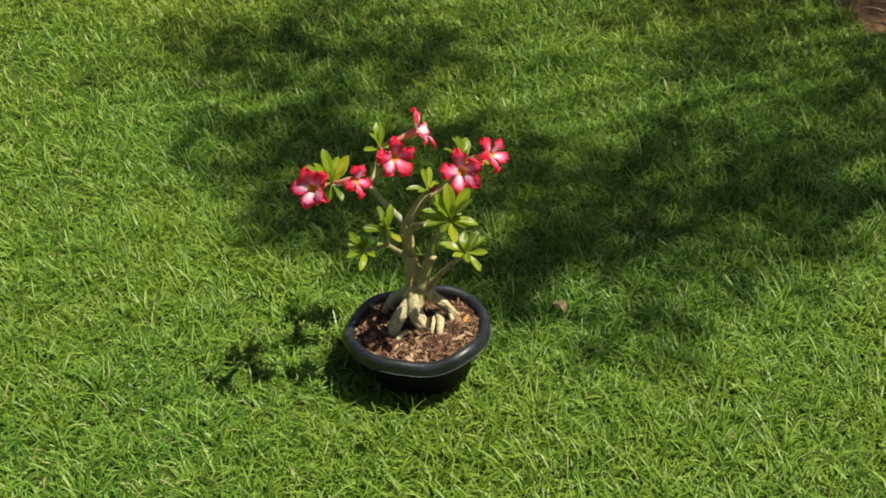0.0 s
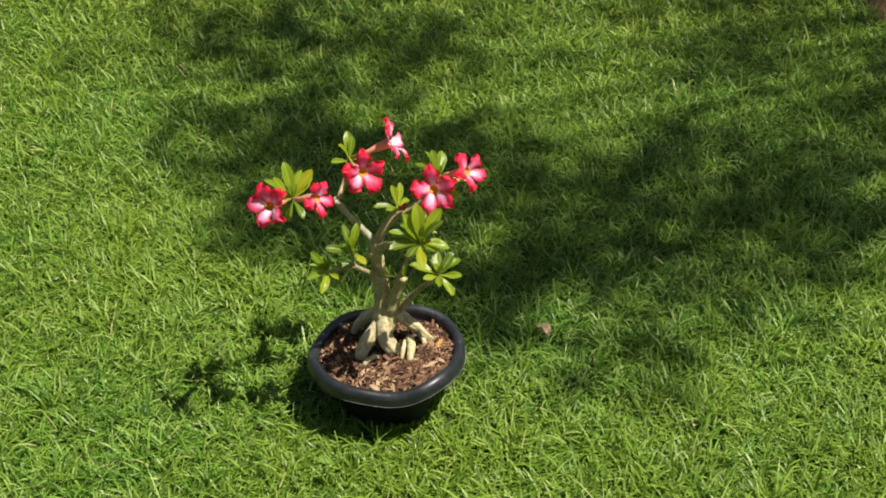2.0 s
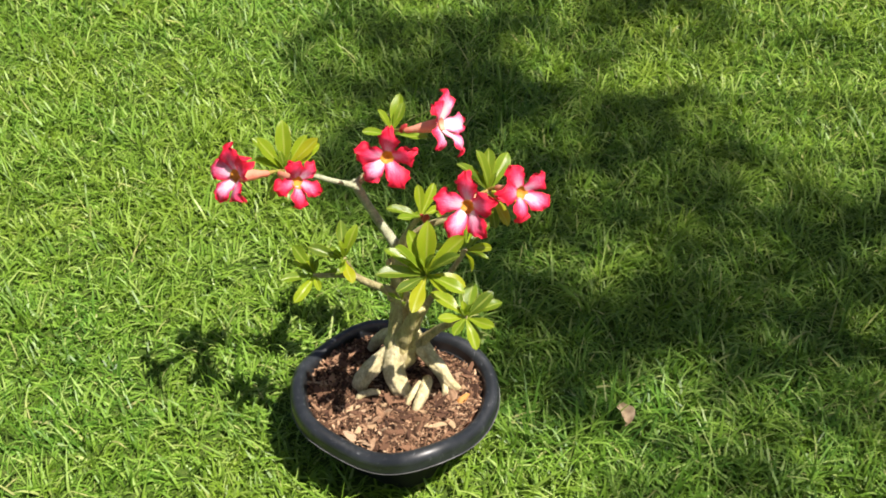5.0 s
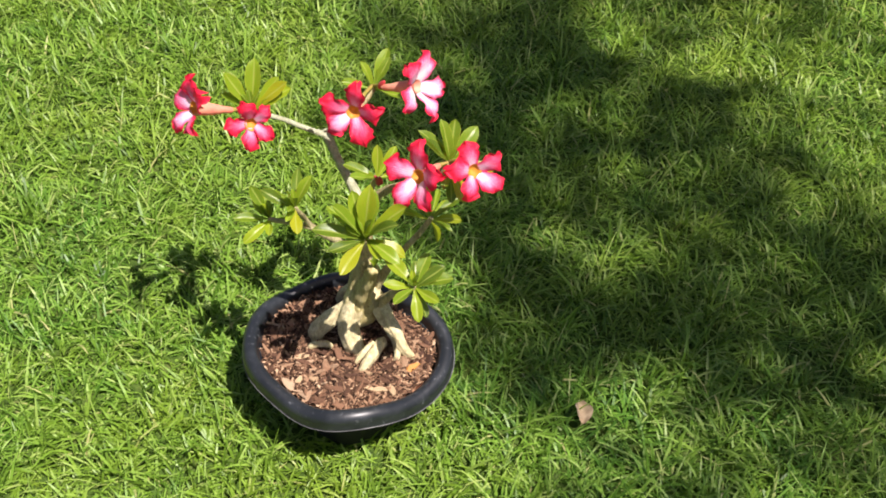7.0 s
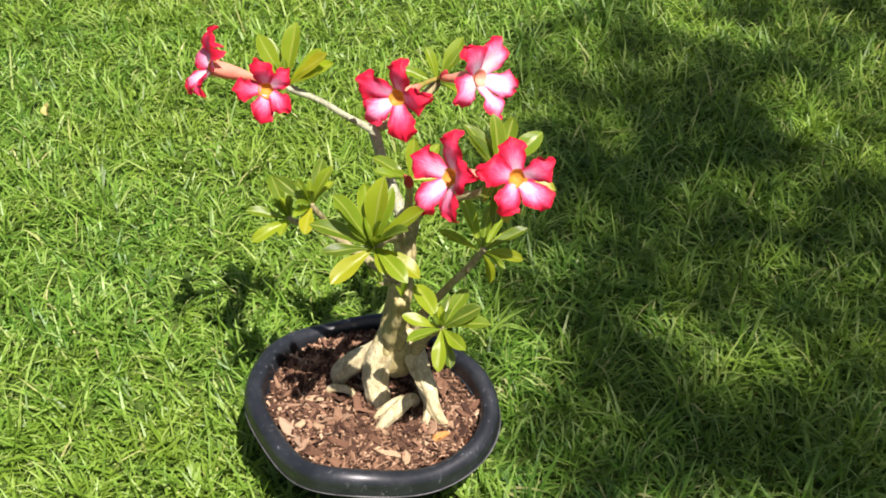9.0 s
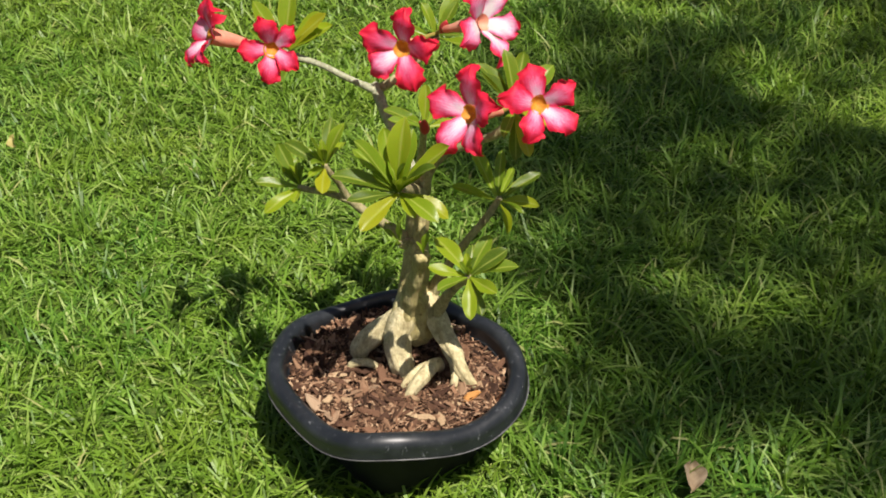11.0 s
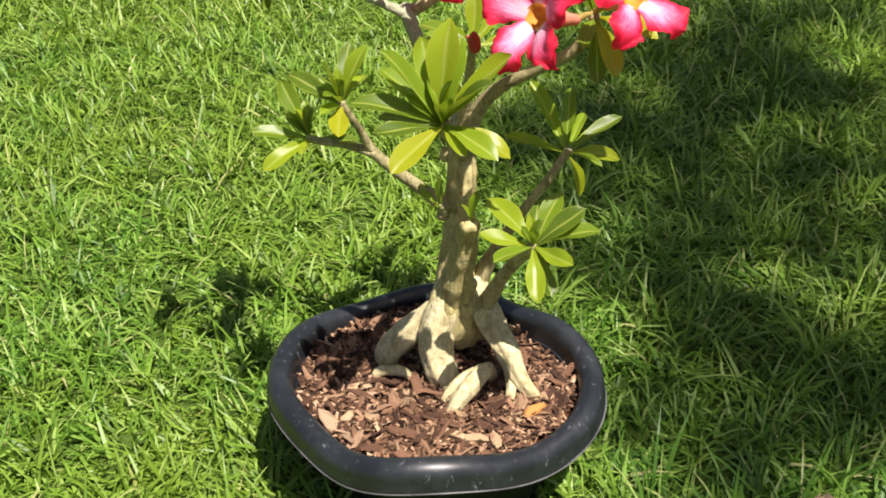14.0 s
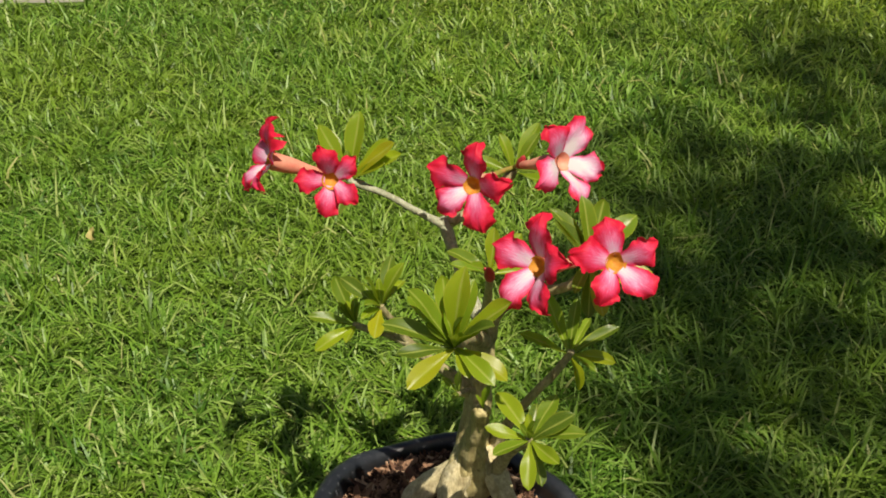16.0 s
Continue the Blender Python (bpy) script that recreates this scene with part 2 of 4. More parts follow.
def glide(points, count):
    """Points along a smooth curve through the given (x, y, z, radius) rows."""
    p = np.array(points, float)
    p = np.vstack([2 * p[0] - p[1], p, 2 * p[-1] - p[-2]])
    out = []
    spans = len(p) - 3
    for k in range(count):
        s = k / (count - 1) * spans
        i = min(int(s), spans - 1)
        f = s - i
        a, b, c, d = p[i : i + 4]
        out.append(0.5 * (2 * b + (c - a) * f + (2 * a - 5 * b + 4 * c - d) * f * f + (3 * b - a - 3 * c + d) * f**3))
    return np.array(out)


def tube(points, sides=12, count=24, rough=0.08, grain=40.0, bm=None, ridge=0.0):
    """A closed round limb through (x, y, z, radius) rows, with knobbly sides and long ridges."""
    bm = bm or bmesh.new()
    rows = glide(points, count)
    rings, side = [], None
    for i, (x, y, z, r) in enumerate(rows):
        a, b = rows[max(i - 1, 0)], rows[min(i + 1, count - 1)]
        way = Vector(b[:3] - a[:3]).normalized()
        side = way.orthogonal().normalized() if side is None else (side - way * side.dot(way)).normalized()
        up = way.cross(side)
        ring = []
        for k in range(sides):
            t = 2 * math.pi * k / sides
            d = side * math.cos(t) + up * math.sin(t)
            at = Vector((x, y, z)) + d * r
            bulge = 1 + rough * (noise.noise(at * grain) + 0.5 * noise.noise(at * grain * 2.7))
            if ridge:
                bulge += ridge * noise.noise(Vector((1.9 * math.cos(t), 1.9 * math.sin(t), 1.4 * i / count + 50 * points[0][0])))
            ring.append(bm.verts.new(Vector((x, y, z)) + d * max(r, 1e-4) * bulge))
        rings.append(ring)
    for p, q in zip(rings, rings[1:]):
        for k in range(sides):
            bm.faces.new((p[k], p[(k + 1) % sides], q[(k + 1) % sides], q[k]))
    bm.faces.new(rings[0][::-1])
    bm.faces.new(rings[-1])
    return bm


def raw_mesh(name, verts, loops, starts, totals):
    """A mesh from flat number arrays, for what has very many faces."""
    mesh = bpy.data.meshes.new(name)
    mesh.vertices.add(len(verts))
    mesh.vertices.foreach_set("co", np.ascontiguousarray(verts, np.float32).ravel())
    mesh.loops.add(len(loops))
    mesh.loops.foreach_set("vertex_index", np.ascontiguousarray(loops, np.int32))
    mesh.polygons.add(len(starts))
    mesh.polygons.foreach_set("loop_start", np.ascontiguousarray(starts, np.int32))
    mesh.polygons.foreach_set("loop_total", np.ascontiguousarray(totals, np.int32))
    mesh.update()
    mesh.validate()
    return mesh


# ---- pot outline ----
POT = (-0.0087, -0.0401)
RIM_Z = 0.0926


def pot_radius(a):
    """The lobed outline of the rim's outer edge."""
    r = 0.1269 + 0.0055 * math.cos(2 * a) - 0.0018 * math.sin(2 * a) - 0.0003 * math.cos(3 * a) + 0.0022 * math.sin(3 * a)
    return r - 0.0036 * math.cos(4 * a) + 0.0018 * math.sin(4 * a) - 0.0012 * math.cos(5 * a) + 0.0011 * math.cos(6 * a)


def pot_lean(x, y):
    """The pot stands a little askew in the grass."""
    return 0.0485 * (x - POT[0]) - 0.0850 * (y - POT[1])


def pot_wave(a):
    """How far the rim rises and dips round the pot, its lean included."""
    w = 0.0057 * math.cos(a) - 0.0100 * math.sin(a) - 0.0038 * math.cos(2 * a) + 0.0022 * math.sin(2 * a) - 0.0028 * math.cos(3 * a)
    return w - 0.0044 * math.sin(3 * a) - 0.0034 * math.cos(4 * a) - 0.0016 * math.sin(4 * a) + 0.0022 * math.sin(6 * a)


# ---- ground ----
def relief(x, y):
    return 0.006 * noise.noise(Vector((x * 2.1, y * 2.1, 0))) + 0.003 * noise.noise(Vector((x * 7, y * 7, 3)))


def build_ground():
    bm = bmesh.new()
    steps = sorted(set([-400, -60, -20, -8, -4] + [round(-3 + 0.1 * k, 2) for k in range(71)] + [6, 12, 30, 80, 400]))
    grid = [[bm.verts.new((x, y, relief(x, y) - 0.004)) for x in steps] for y in steps]
    for r, s in zip(grid, grid[1:]):
        for k in range(len(steps) - 1):
            bm.faces.new((r[k], r[k + 1], s[k + 1], s[k]))
    tagged(part("ground", bm, LAWN_SOIL), "dark earth and thatch under a green garden lawn", "ground", kind="structure")


build_ground()

PAVE = ((-2.615, -0.426), (-1.915, 0.349))  # the lawn's edge along the pale paving


def off_lawn(x, y):
    (ax, ay), (bx, by) = PAVE
    side = (bx - ax) * (y - ay) - (by - ay) * (x - ax)
    bed = (x > 1.21) & (y > 1.34 + 0.05 * np.sin(9 * x)) & (x < 2.60) & (y < 2.70)
    length = math.hypot(bx - ax, by - ay)
    out = side / length
    run = ((x - ax) * (bx - ax) + (y - ay) * (by - ay)) / length
    return ((out > 0) & (out < 0.66) & (run < 1.05) & (run > -1.95)) | bed


def build_grass():
    rng = np.random.default_rng(4)
    n, m = 880000, 330000
    x, y = rng.uniform(-2.7, 2.0, n), rng.uniform(-0.9, 3.4, n)
    edge = np.minimum(np.minimum(x + 2.7, 2.0 - x) / 0.7, np.minimum(y + 0.9, 3.4 - y) / 0.5).clip(0, 1)
    x, y = np.append(x, rng.normal(0, 2.6, m)), np.append(y, rng.normal(0.8, 2.6, m))
    edge = np.append(edge, np.ones(m))
    n += m
    far = np.hypot(x - 0.1, y + 0.1)
    dens = np.where(np.arange(n) < n - m, np.clip(1.0 - (far - 0.70) / 1.5, 0.32, 1.0), np.clip((far - 0.6) / 1.5, 0.15, 1.0))
    tuft = 0.86 + 0.14 * np.sin(23 * x + 3 * np.sin(17 * y)) * np.sin(21 * y + 2 * np.sin(13 * x))
    keep = (rng.random(n) < dens * tuft * edge) & ~off_lawn(x, y)
    pot = np.hypot(x - POT[0], y - POT[1])
    keep &= (pot > 0.080) & (np.hypot(x - 0.262, y - 0.100) > 0.019)
    x, y, far, pot = x[keep], y[keep], far[keep], pot[keep]
    n = len(x)
    # tufts: each blade leans out from the nearest of many crowded centres
    cell = 0.062
    gx, gy = np.floor(x / cell).astype(int), np.floor(y / cell).astype(int)
    best, ox, oy, own = np.full(n, 9.0), np.zeros(n), np.zeros(n), np.zeros(n)
    for i in (-1, 0, 1):
        for j in (-1, 0, 1):
            key = ((gx + i) * 7349 + (gy + j) * 9151) % 8191
            jx, jy, jt = (np.random.default_rng(77).random((8191, 3))[key]).T
            dx, dy = x - (gx + i + jx) * cell, y - (gy + j + jy) * cell
            d = np.hypot(dx, dy)
            near = d < best
            best, ox, oy, own = np.where(near, d, best), np.where(near, dx, ox), np.where(near, dy, oy), np.where(near, jt, own)
    h = rng.gamma(9, 0.0042, n).clip(0.016, 0.065) * (0.72 + 0.6 * own) * (1.1 - 5.0 * best.clip(0, 0.07))
    tall = rng.random(n) < 0.008
    h = np.where(tall, h * 1.4 + 0.010, h)
    h *= np.where(pot < 0.135, 0.75, 1.0)
    wide = rng.uniform(0.0008, 0.0021, n) * (1 + 0.30 * np.clip(far - 0.9, 0, 2) + 0.7 * np.clip(far - 3.2, 0, 4))
    yaw = np.where(rng.random(n) < 0.5, np.arctan2(oy, ox) + rng.normal(0, 0.8, n), rng.uniform(0, 6.2832, n))
    lean0 = np.abs(rng.normal(0.15, 0.3, n)) + 9 * best.clip(0, 0.06) + np.where(rng.random(n) < 0.3, rng.normal(0.75, 0.2, n), 0)
    bend = np.abs(rng.normal(1.1, 0.6, n))
    z0 = np.array([relief(a, b) for a, b in zip(x, y)]) - 0.006
    dx, dy = np.cos(yaw), np.sin(yaw)
    twist = rng.normal(0, 0.5, n)
    sx, sy = np.cos(yaw + 1.5708 + twist), np.sin(yaw + 1.5708 + twist)
    px, py, pz = x.copy(), y.copy(), z0.copy()
    rows = []
    for k, share in enumerate((1.0, 0.95, 0.68, 0.0)):
        if k:
            a = lean0 + bend * (k - 0.5) / 2.6
            step = h / 3
            px, py, pz = px + dx * np.sin(a) * step, py + dy * np.sin(a) * step, pz + np.cos(a) * step
        w = wide * share
        if share:
            rows.append(np.stack([px - sx * w, py - sy * w, pz], 1))
            rows.append(np.stack([px + sx * w, py + sy * w, pz], 1))
        else:
            rows.append(np.stack([px, py, pz], 1))
    verts = np.stack(rows, 1).reshape(-1, 3)
    verts[:, 2] = np.maximum(verts[:, 2], 0.001 + np.repeat(z0, 7))
    shape = np.array([0, 1, 3, 2, 2, 3, 5, 4, 4, 5, 6])
    loops = (np.arange(n)[:, None] * 7 + shape).ravel()
    starts = (np.arange(n)[:, None] * 11 + np.array([0, 4, 8])).ravel()
    totals = np.tile([4, 4, 3], n)
    ob = piece("grass", raw_mesh("grass", verts, loops, starts, totals), GRASS, smooth=False)
    tagged(ob, "bright green garden lawn of fine tangled blades", "grass", kind="stuff")


build_grass()


def build_paving():
    (ax, ay), (bx, by) = PAVE
    along = Vector((bx - ax, by - ay, 0)).normalized()
    out = Vector((-along.y, along.x, 0))
    for k in range(7):
        bm = bmesh.new()
        a = Vector((ax, ay, 0)) + along * (k * 0.42 - 1.90) + out * 0.03
        c = [a, a + along * 0.41, a + along * 0.41 + out * 0.6, a + out * 0.6]
        low = [bm.verts.new((p.x, p.y, -0.02)) for p in c]
        top = [bm.verts.new((p.x, p.y, 0.022)) for p in c]
        bm.faces.new(top)
        for i in range(4):
            bm.faces.new((low[i], low[(i + 1) % 4], top[(i + 1) % 4], top[i]))
        bmesh.ops.bevel(bm, geom=[e for e in bm.edges if all(v.co.z > 0 for v in e.verts)], offset=0.006, segments=2, affect="EDGES")
        tagged(part("paving_slab", bm, PAVING, smooth=False), "pale sandy paving slab at the edge of the lawn", "paving", "slabs beside the lawn", kind="structure")


build_paving()


def build_bed():
    bm = bmesh.new()
    grid = []
    for j in range(26):
        row = []
        for i in range(26):
            x, y = 1.17 + i * 0.06, 1.30 + j * 0.06
            z = 0.012 + 0.018 * noise.noise(Vector((x * 9, y * 9, 1))) - (0.03 if i in (0, 25) or j in (0, 25) else 0)
            row.append(bm.verts.new((x, y, z)))
        grid.append(row)
    for r, s in zip(grid, grid[1:]):
        for k in range(25):
            bm.faces.new((r[k], r[k + 1], s[k + 1], s[k]))
    tagged(part("flower_bed", bm, MULCH), "bare brown mulched bed at the edge of the lawn", "flower bed", kind="structure")
    bm = bmesh.new()
    rng = random.Random(8)
    for _ in range(260):
        x, y = 1.2 + rng.random() * 0.7, 1.32 + rng.random() * 0.7
        a = rng.gauss(0, 0.5)
        l = rng.uniform(0.02, 0.09)
        z = 0.03 + rng.random() * 0.012
        tube([(x, y, z, 0.0015), (x + l * math.cos(a) * 0.5, y + l * math.sin(a) * 0.5, z + 0.006, 0.0018), (x + l * math.cos(a), y + l * math.sin(a), z, 0.001)], 4, 4, 0, bm=bm)
    tagged(part("dry_stems", bm, DRY_LEAF), "dry straw-coloured stems scattered on the brown bed", "straw", kind="stuff")


build_bed()


# ---- pot ----
def lathe(profile, sides=96):
    """Rings of (inset, height, wave share) round the pot's lobed outline, outside first."""
    bm = bmesh.new()
    rings = []
    for inset, z, wave in profile:
        ring = []
        for k in range(sides):
            a = 2 * math.pi * k / sides
            r = pot_radius(a) - inset
            ring.append(bm.verts.new((r * math.cos(a), r * math.sin(a), z + wave * pot_wave(a))))
        rings.append(ring)
    for p, q in zip(rings, rings[1:]):
        for k in range(sides):
            bm.faces.new((p[k], p[(k + 1) % sides], q[(k + 1) % sides], q[k]))
    return bm, rings


pot = tagged(new("bonsai_pot"), "glossy black plastic bonsai pot with a rolled wavy rim", "plant pot")
pot.location = (*POT, 0)
bm, rings = lathe([(0.046, 0.002, 0), (0.043, 0.008, 0.05), (0.036, 0.045, 0.5), (0.030, 0.066, 1), (0.022, 0.080, 1)])
bm.faces.new(rings[0][::-1])
part("body", bm, SHADED_WALL, pot, "black plastic pot wall, darkened for the shade under the rim")
roll = [(0.022, 0.0815, 1), (0.004, 0.0795, 1), (-0.0002, 0.0800, 1), (-0.0012, 0.0814, 1), (-0.0004, 0.0840, 1)]
for k in range(15):
    t = math.pi * k / 14
    roll.append((0.0094 - 0.0096 * math.cos(t), RIM_Z - 0.001 + 0.0104 * math.sin(t), 1))
roll += [(0.0196, 0.086, 1), (0.0212, 0.076, 1), (0.026, 0.070, 0.9), (0.038, 0.066, 0.8)]
bm, rings = lathe(roll)
bm.faces.new(rings[-1])
part("rim", bm, PLASTIC, pot)
bm, rings = lathe([(-0.0008, 0.0802, 1), (-0.0019, 0.0806, 1), (-0.0019, 0.0813, 1), (-0.0010, 0.0817, 1)])
part("seam", bm, SEAM, pot, "thin pale mould seam under the rim")
for a in (0.6, 2.2, 3.75, 5.3):
    bm = bmesh.new()
    bmesh.ops.create_cone(bm, cap_ends=True, segments=14, radius1=0.016, radius2=0.019, depth=0.012)
    bmesh.ops.translate(bm, verts=bm.verts, vec=(0.046 * math.cos(a), 0.046 * math.sin(a), 0.001))
    part("foot", bm, PLASTIC, pot)

# ---- potting soil and bark chips ----
SOIL_Z = 0.0855


def soil_height(x, y):
    d = math.hypot(x + 0.018, y - 0.002)
    return SOIL_Z + pot_lean(x, y) + 0.004 * math.exp(-((d / 0.045) ** 2)) + 0.003 * noise.noise(Vector((x * 30, y * 30, 5)))


bm = bmesh.new()
rows = []
for j in range(1, 15):
    row = []
    for k in range(72):
        a = 2 * math.pi * k / 72
        r = (pot_radius(a) - 0.0215) * j / 14
        x, y = POT[0] + r * math.cos(a), POT[1] + r * math.sin(a)
        row.append(bm.verts.new((x, y, soil_height(x, y) + 0.002 * noise.noise(Vector((x * 120, y * 120, 2))) - (0.02 if j == 14 else 0))))
    rows.append(row)
mid = bm.verts.new((*POT, soil_height(*POT)))
for k in range(72):
    bm.faces.new((mid, rows[0][k], rows[0][(k + 1) % 72]))
for p, q in zip(rows, rows[1:]):
    for k in range(72):
        bm.faces.new((p[k], q[k], q[(k + 1) % 72], p[(k + 1) % 72]))
soil = tagged(part("potting_soil", bm, SOIL), "dark brown potting soil covered with reddish bark chips", "soil")


def chip_mesh(rng):
    bm = bmesh.new()
    n = rng.randint(6, 8)
    turn = rng.random()
    low, top = [], []
    for k in range(n):
        a = 2 * math.pi * (k + turn + rng.uniform(-0.25, 0.25)) / n
        r = rng.uniform(0.65, 1.15)
        p = Vector((r * math.cos(a), 0.55 * r * math.sin(a), 0.3 * rng.uniform(-1, 1)))
        low.append(bm.verts.new(p - Vector((0, 0, 0.11))))
        top.append(bm.verts.new(p * 0.86 + Vector((0, 0, 0.11 + 0.05 * rng.random()))))
    bm.faces.new(top)
    bm.faces.new(low[::-1])
    for k in range(n):
        bm.faces.new((low[k], low[(k + 1) % n], top[(k + 1) % n], top[k]))
    mesh = bpy.data.meshes.new("bark_chip")
    bm.to_mesh(mesh)
    bm.free()
    return mesh


def in_pot(rng, edge=0.026):
    a, q = rng.uniform(0, 2 * math.pi), math.sqrt(rng.random())
    r = (pot_radius(a) - edge) * q
    return POT[0] + r * math.cos(a), POT[1] + r * math.sin(a)


rng = random.Random(21)
chips = [chip_mesh(rng) for _ in range(10)]
for k in range(288):
    x, y = in_pot(rng)
    ob = piece("bark_chip", chips[k % 10], CHIP, soil, smooth=False)
    size = min(rng.gammavariate(2.4, 0.0024) + 0.0030, 0.0115)
    ob.matrix_basis = Matrix.LocRotScale((x, y, soil_height(x, y) + 0.0016 + 0.2 * size), Euler((rng.gauss(0, 0.42), rng.gauss(0, 0.42), rng.uniform(0, 6.28))), (size * rng.uniform(1.0, 1.6), size * rng.uniform(0.4, 1.0), size * 0.36))
pale_chips = [chip_mesh(rng) for _ in range(4)]
for x, y, size, turn in ((0.069, -0.069, 0.0115, 0.6), (0.080, -0.061, 0.0115, -0.5), (0.042, -0.057, 0.0090, 0.1), (-0.040, -0.087, 0.0120, 0.9), (0.053, -0.076, 0.0120, 0.2), (-0.004, -0.105, 0.0100, 0.4), (-0.016, -0.118, 0.0100, 1.5), (0.071, 0.001, 0.0100, -0.7), (0.076, -0.037, 0.0080, 0.8), (-0.006, -0.066, 0.0080, 0.2)):
    ob = piece("bark_chip", pale_chips[int(size * 900) % 4], PALE_CHIP, soil, "large pale bark chip", smooth=False)
    ob.matrix_basis = Matrix.LocRotScale((x, y, soil_height(x, y) + 0.004), Euler((0.2, -0.15, turn)), (size * 0.85, size * 0.7, size * 0.5))

curled = piece("bark_chip", chip_mesh(rng), ORANGE_CHIP, soil, "curled orange-brown dry leaf scrap", smooth=False)
curled.matrix_basis = Matrix.LocRotScale((0.077, -0.017, soil_height(0.077, -0.017) + 0.005), Euler((0.4, -0.5, 1.1)), (0.013, 0.012, 0.008))


def build_crumbs():
    rng = np.random.default_rng(9)
    n = 12000
    a, q = rng.uniform(0, 6.2832, n), np.sqrt(rng.random(n))
    r = np.array([pot_radius(t) - 0.0235 for t in a]) * q
    x, y = POT[0] + r * np.cos(a), POT[1] + r * np.sin(a)
    z = np.array([soil_height(u, v) for u, v in zip(x, y)]) + 0.0006
    l, w = rng.gamma(2.2, 0.0018, n).clip(0.0012, 0.010), rng.uniform(0.0004, 0.0019, n)
    yaw, tip = rng.uniform(0, 6.2832, n), rng.normal(0, 0.5, n)
    cx, cy, sz = np.cos(yaw) * np.cos(tip), np.sin(yaw) * np.cos(tip), np.sin(tip)
    corner = ((-1, -1, 0), (1, -1, 0), (1, 1, 0), (-1, 1, 0), (-0.7, 0, 1), (0.7, 0, 1))
    verts = np.stack([np.stack([x + cx * l * i - np.sin(yaw) * w * j, y + cy * l * i + np.cos(yaw) * w * j, z + sz * l * i + k * 0.0007], 1) for i, j, k in corner], 1).reshape(-1, 3)
    shape = np.array([0, 1, 5, 4, 2, 3, 4, 5, 3, 0, 4, 1, 2, 5])
    loops = (np.arange(n)[:, None] * 6 + shape).ravel()
    starts = (np.arange(n)[:, None] * 14 + np.array([0, 4, 8, 11])).ravel()
    ob = piece("bark_litter", raw_mesh("bark_litter", verts, loops, starts, np.tile([4, 4, 3, 3], n)), CRUMB, soil, "fine reddish-brown bark crumbs", smooth=False)
    ob["kind"] = "stuff"


build_crumbs()

# ---- desert rose ----
plant = tagged(new("desert_rose"), "flowering desert rose with a swollen pale trunk, potted as a bonsai", "plant")
plant.location = (-0.016, 0.000, SOIL_Z)
BASE = Matrix.Translation(-plant.location)


def grown(name, bm, material, label="", parent=None):
    """A part of the plant from a mesh in world places."""
    bm.transform(BASE)
    return part(name, bm, material, parent or plant, label)


TRUNK = [(-0.016, 0.004, 0.098, 0.009), (-0.015, 0.001, 0.106, 0.0155), (-0.014, -0.003, 0.122, 0.0205), (-0.013, -0.005, 0.142, 0.0197), (-0.014, -0.003, 0.160, 0.0158), (-0.016, 0.002, 0.180, 0.0132), (-0.018, 0.008, 0.200, 0.0117), (-0.021, 0.013, 0.220, 0.0109), (-0.022, 0.017, 0.240, 0.0103), (-0.023, 0.020, 0.258, 0.0099), (-0.023, 0.022, 0.270, 0.0098), (-0.022, 0.023, 0.278, 0.0066)]
grown("trunk", tube(TRUNK, 40, 84, 0.16, 42, ridge=0.26), TRUNK_BARK)
STEM = [(-0.010, -0.008, 0.120, 0.013), (-0.006, -0.010, 0.150, 0.0128), (0.002, -0.012, 0.178, 0.0108), (0.010, -0.014, 0.203, 0.0088), (0.018, -0.017, 0.224, 0.0072), (0.023, -0.019, 0.233, 0.0060), (0.024, -0.0195, 0.236, 0.0035)]
grown("stem", tube(STEM, 28, 50, 0.2, 50, ridge=0.22), TRUNK_BARK, "second stem leaning from the base, pruned short")
def root(*rows):
    grown("root", tube(rows, 24, 40, 0.18, 46, ridge=0.22), ROOT_BARK, "thick pale arching surface root")


root((-0.012, -0.002, 0.15, 0.0105), (-0.022, -0.014, 0.136, 0.0112), (-0.036, -0.03, 0.119, 0.0107), (-0.046, -0.042, 0.105, 0.0107), (-0.05, -0.049, 0.095, 0.01), (-0.05, -0.05, 0.086, 0.0086), (-0.049, -0.05, 0.074, 0.0057))
root((-0.011, -0.006, 0.156, 0.013), (-0.013, -0.016, 0.141, 0.0143), (-0.013, -0.026, 0.126, 0.0138), (-0.009, -0.033, 0.111, 0.0132), (-0.001, -0.036, 0.099, 0.0125), (0.006, -0.036, 0.089, 0.0108), (0.01, -0.035, 0.078, 0.0076))
root((-0.008, 0.004, 0.158, 0.0111), (0.006, 0.004, 0.143, 0.0113), (0.02, 0.002, 0.129, 0.0106), (0.034, -0.001, 0.117, 0.0096), (0.047, -0.004, 0.105, 0.0083), (0.056, -0.004, 0.095, 0.0063), (0.064, -0.002, 0.087, 0.0046), (0.069, 0, 0.078, 0.003))
root((0.024, -0.008, 0.09, 0.0053), (0.029, -0.017, 0.103, 0.0063), (0.032, -0.027, 0.106, 0.0068), (0.033, -0.04, 0.102, 0.0068), (0.031, -0.052, 0.093, 0.0056), (0.029, -0.06, 0.084, 0.0035))
root((0.022, -0.022, 0.1, 0.0045), (0.02, -0.035, 0.1, 0.004), (0.018, -0.046, 0.094, 0.0036), (0.017, -0.054, 0.084, 0.0027))
root((-0.018, 0.008, 0.14, 0.0108), (-0.042, 0.016, 0.12, 0.0099), (-0.06, 0.018, 0.102, 0.0081), (-0.07, 0.018, 0.082, 0.0054))
root((0.04, -0.003, 0.106, 0.0052), (0.05, -0.012, 0.096, 0.0041), (0.053, -0.017, 0.088, 0.0034), (0.054, -0.02, 0.078, 0.0027))
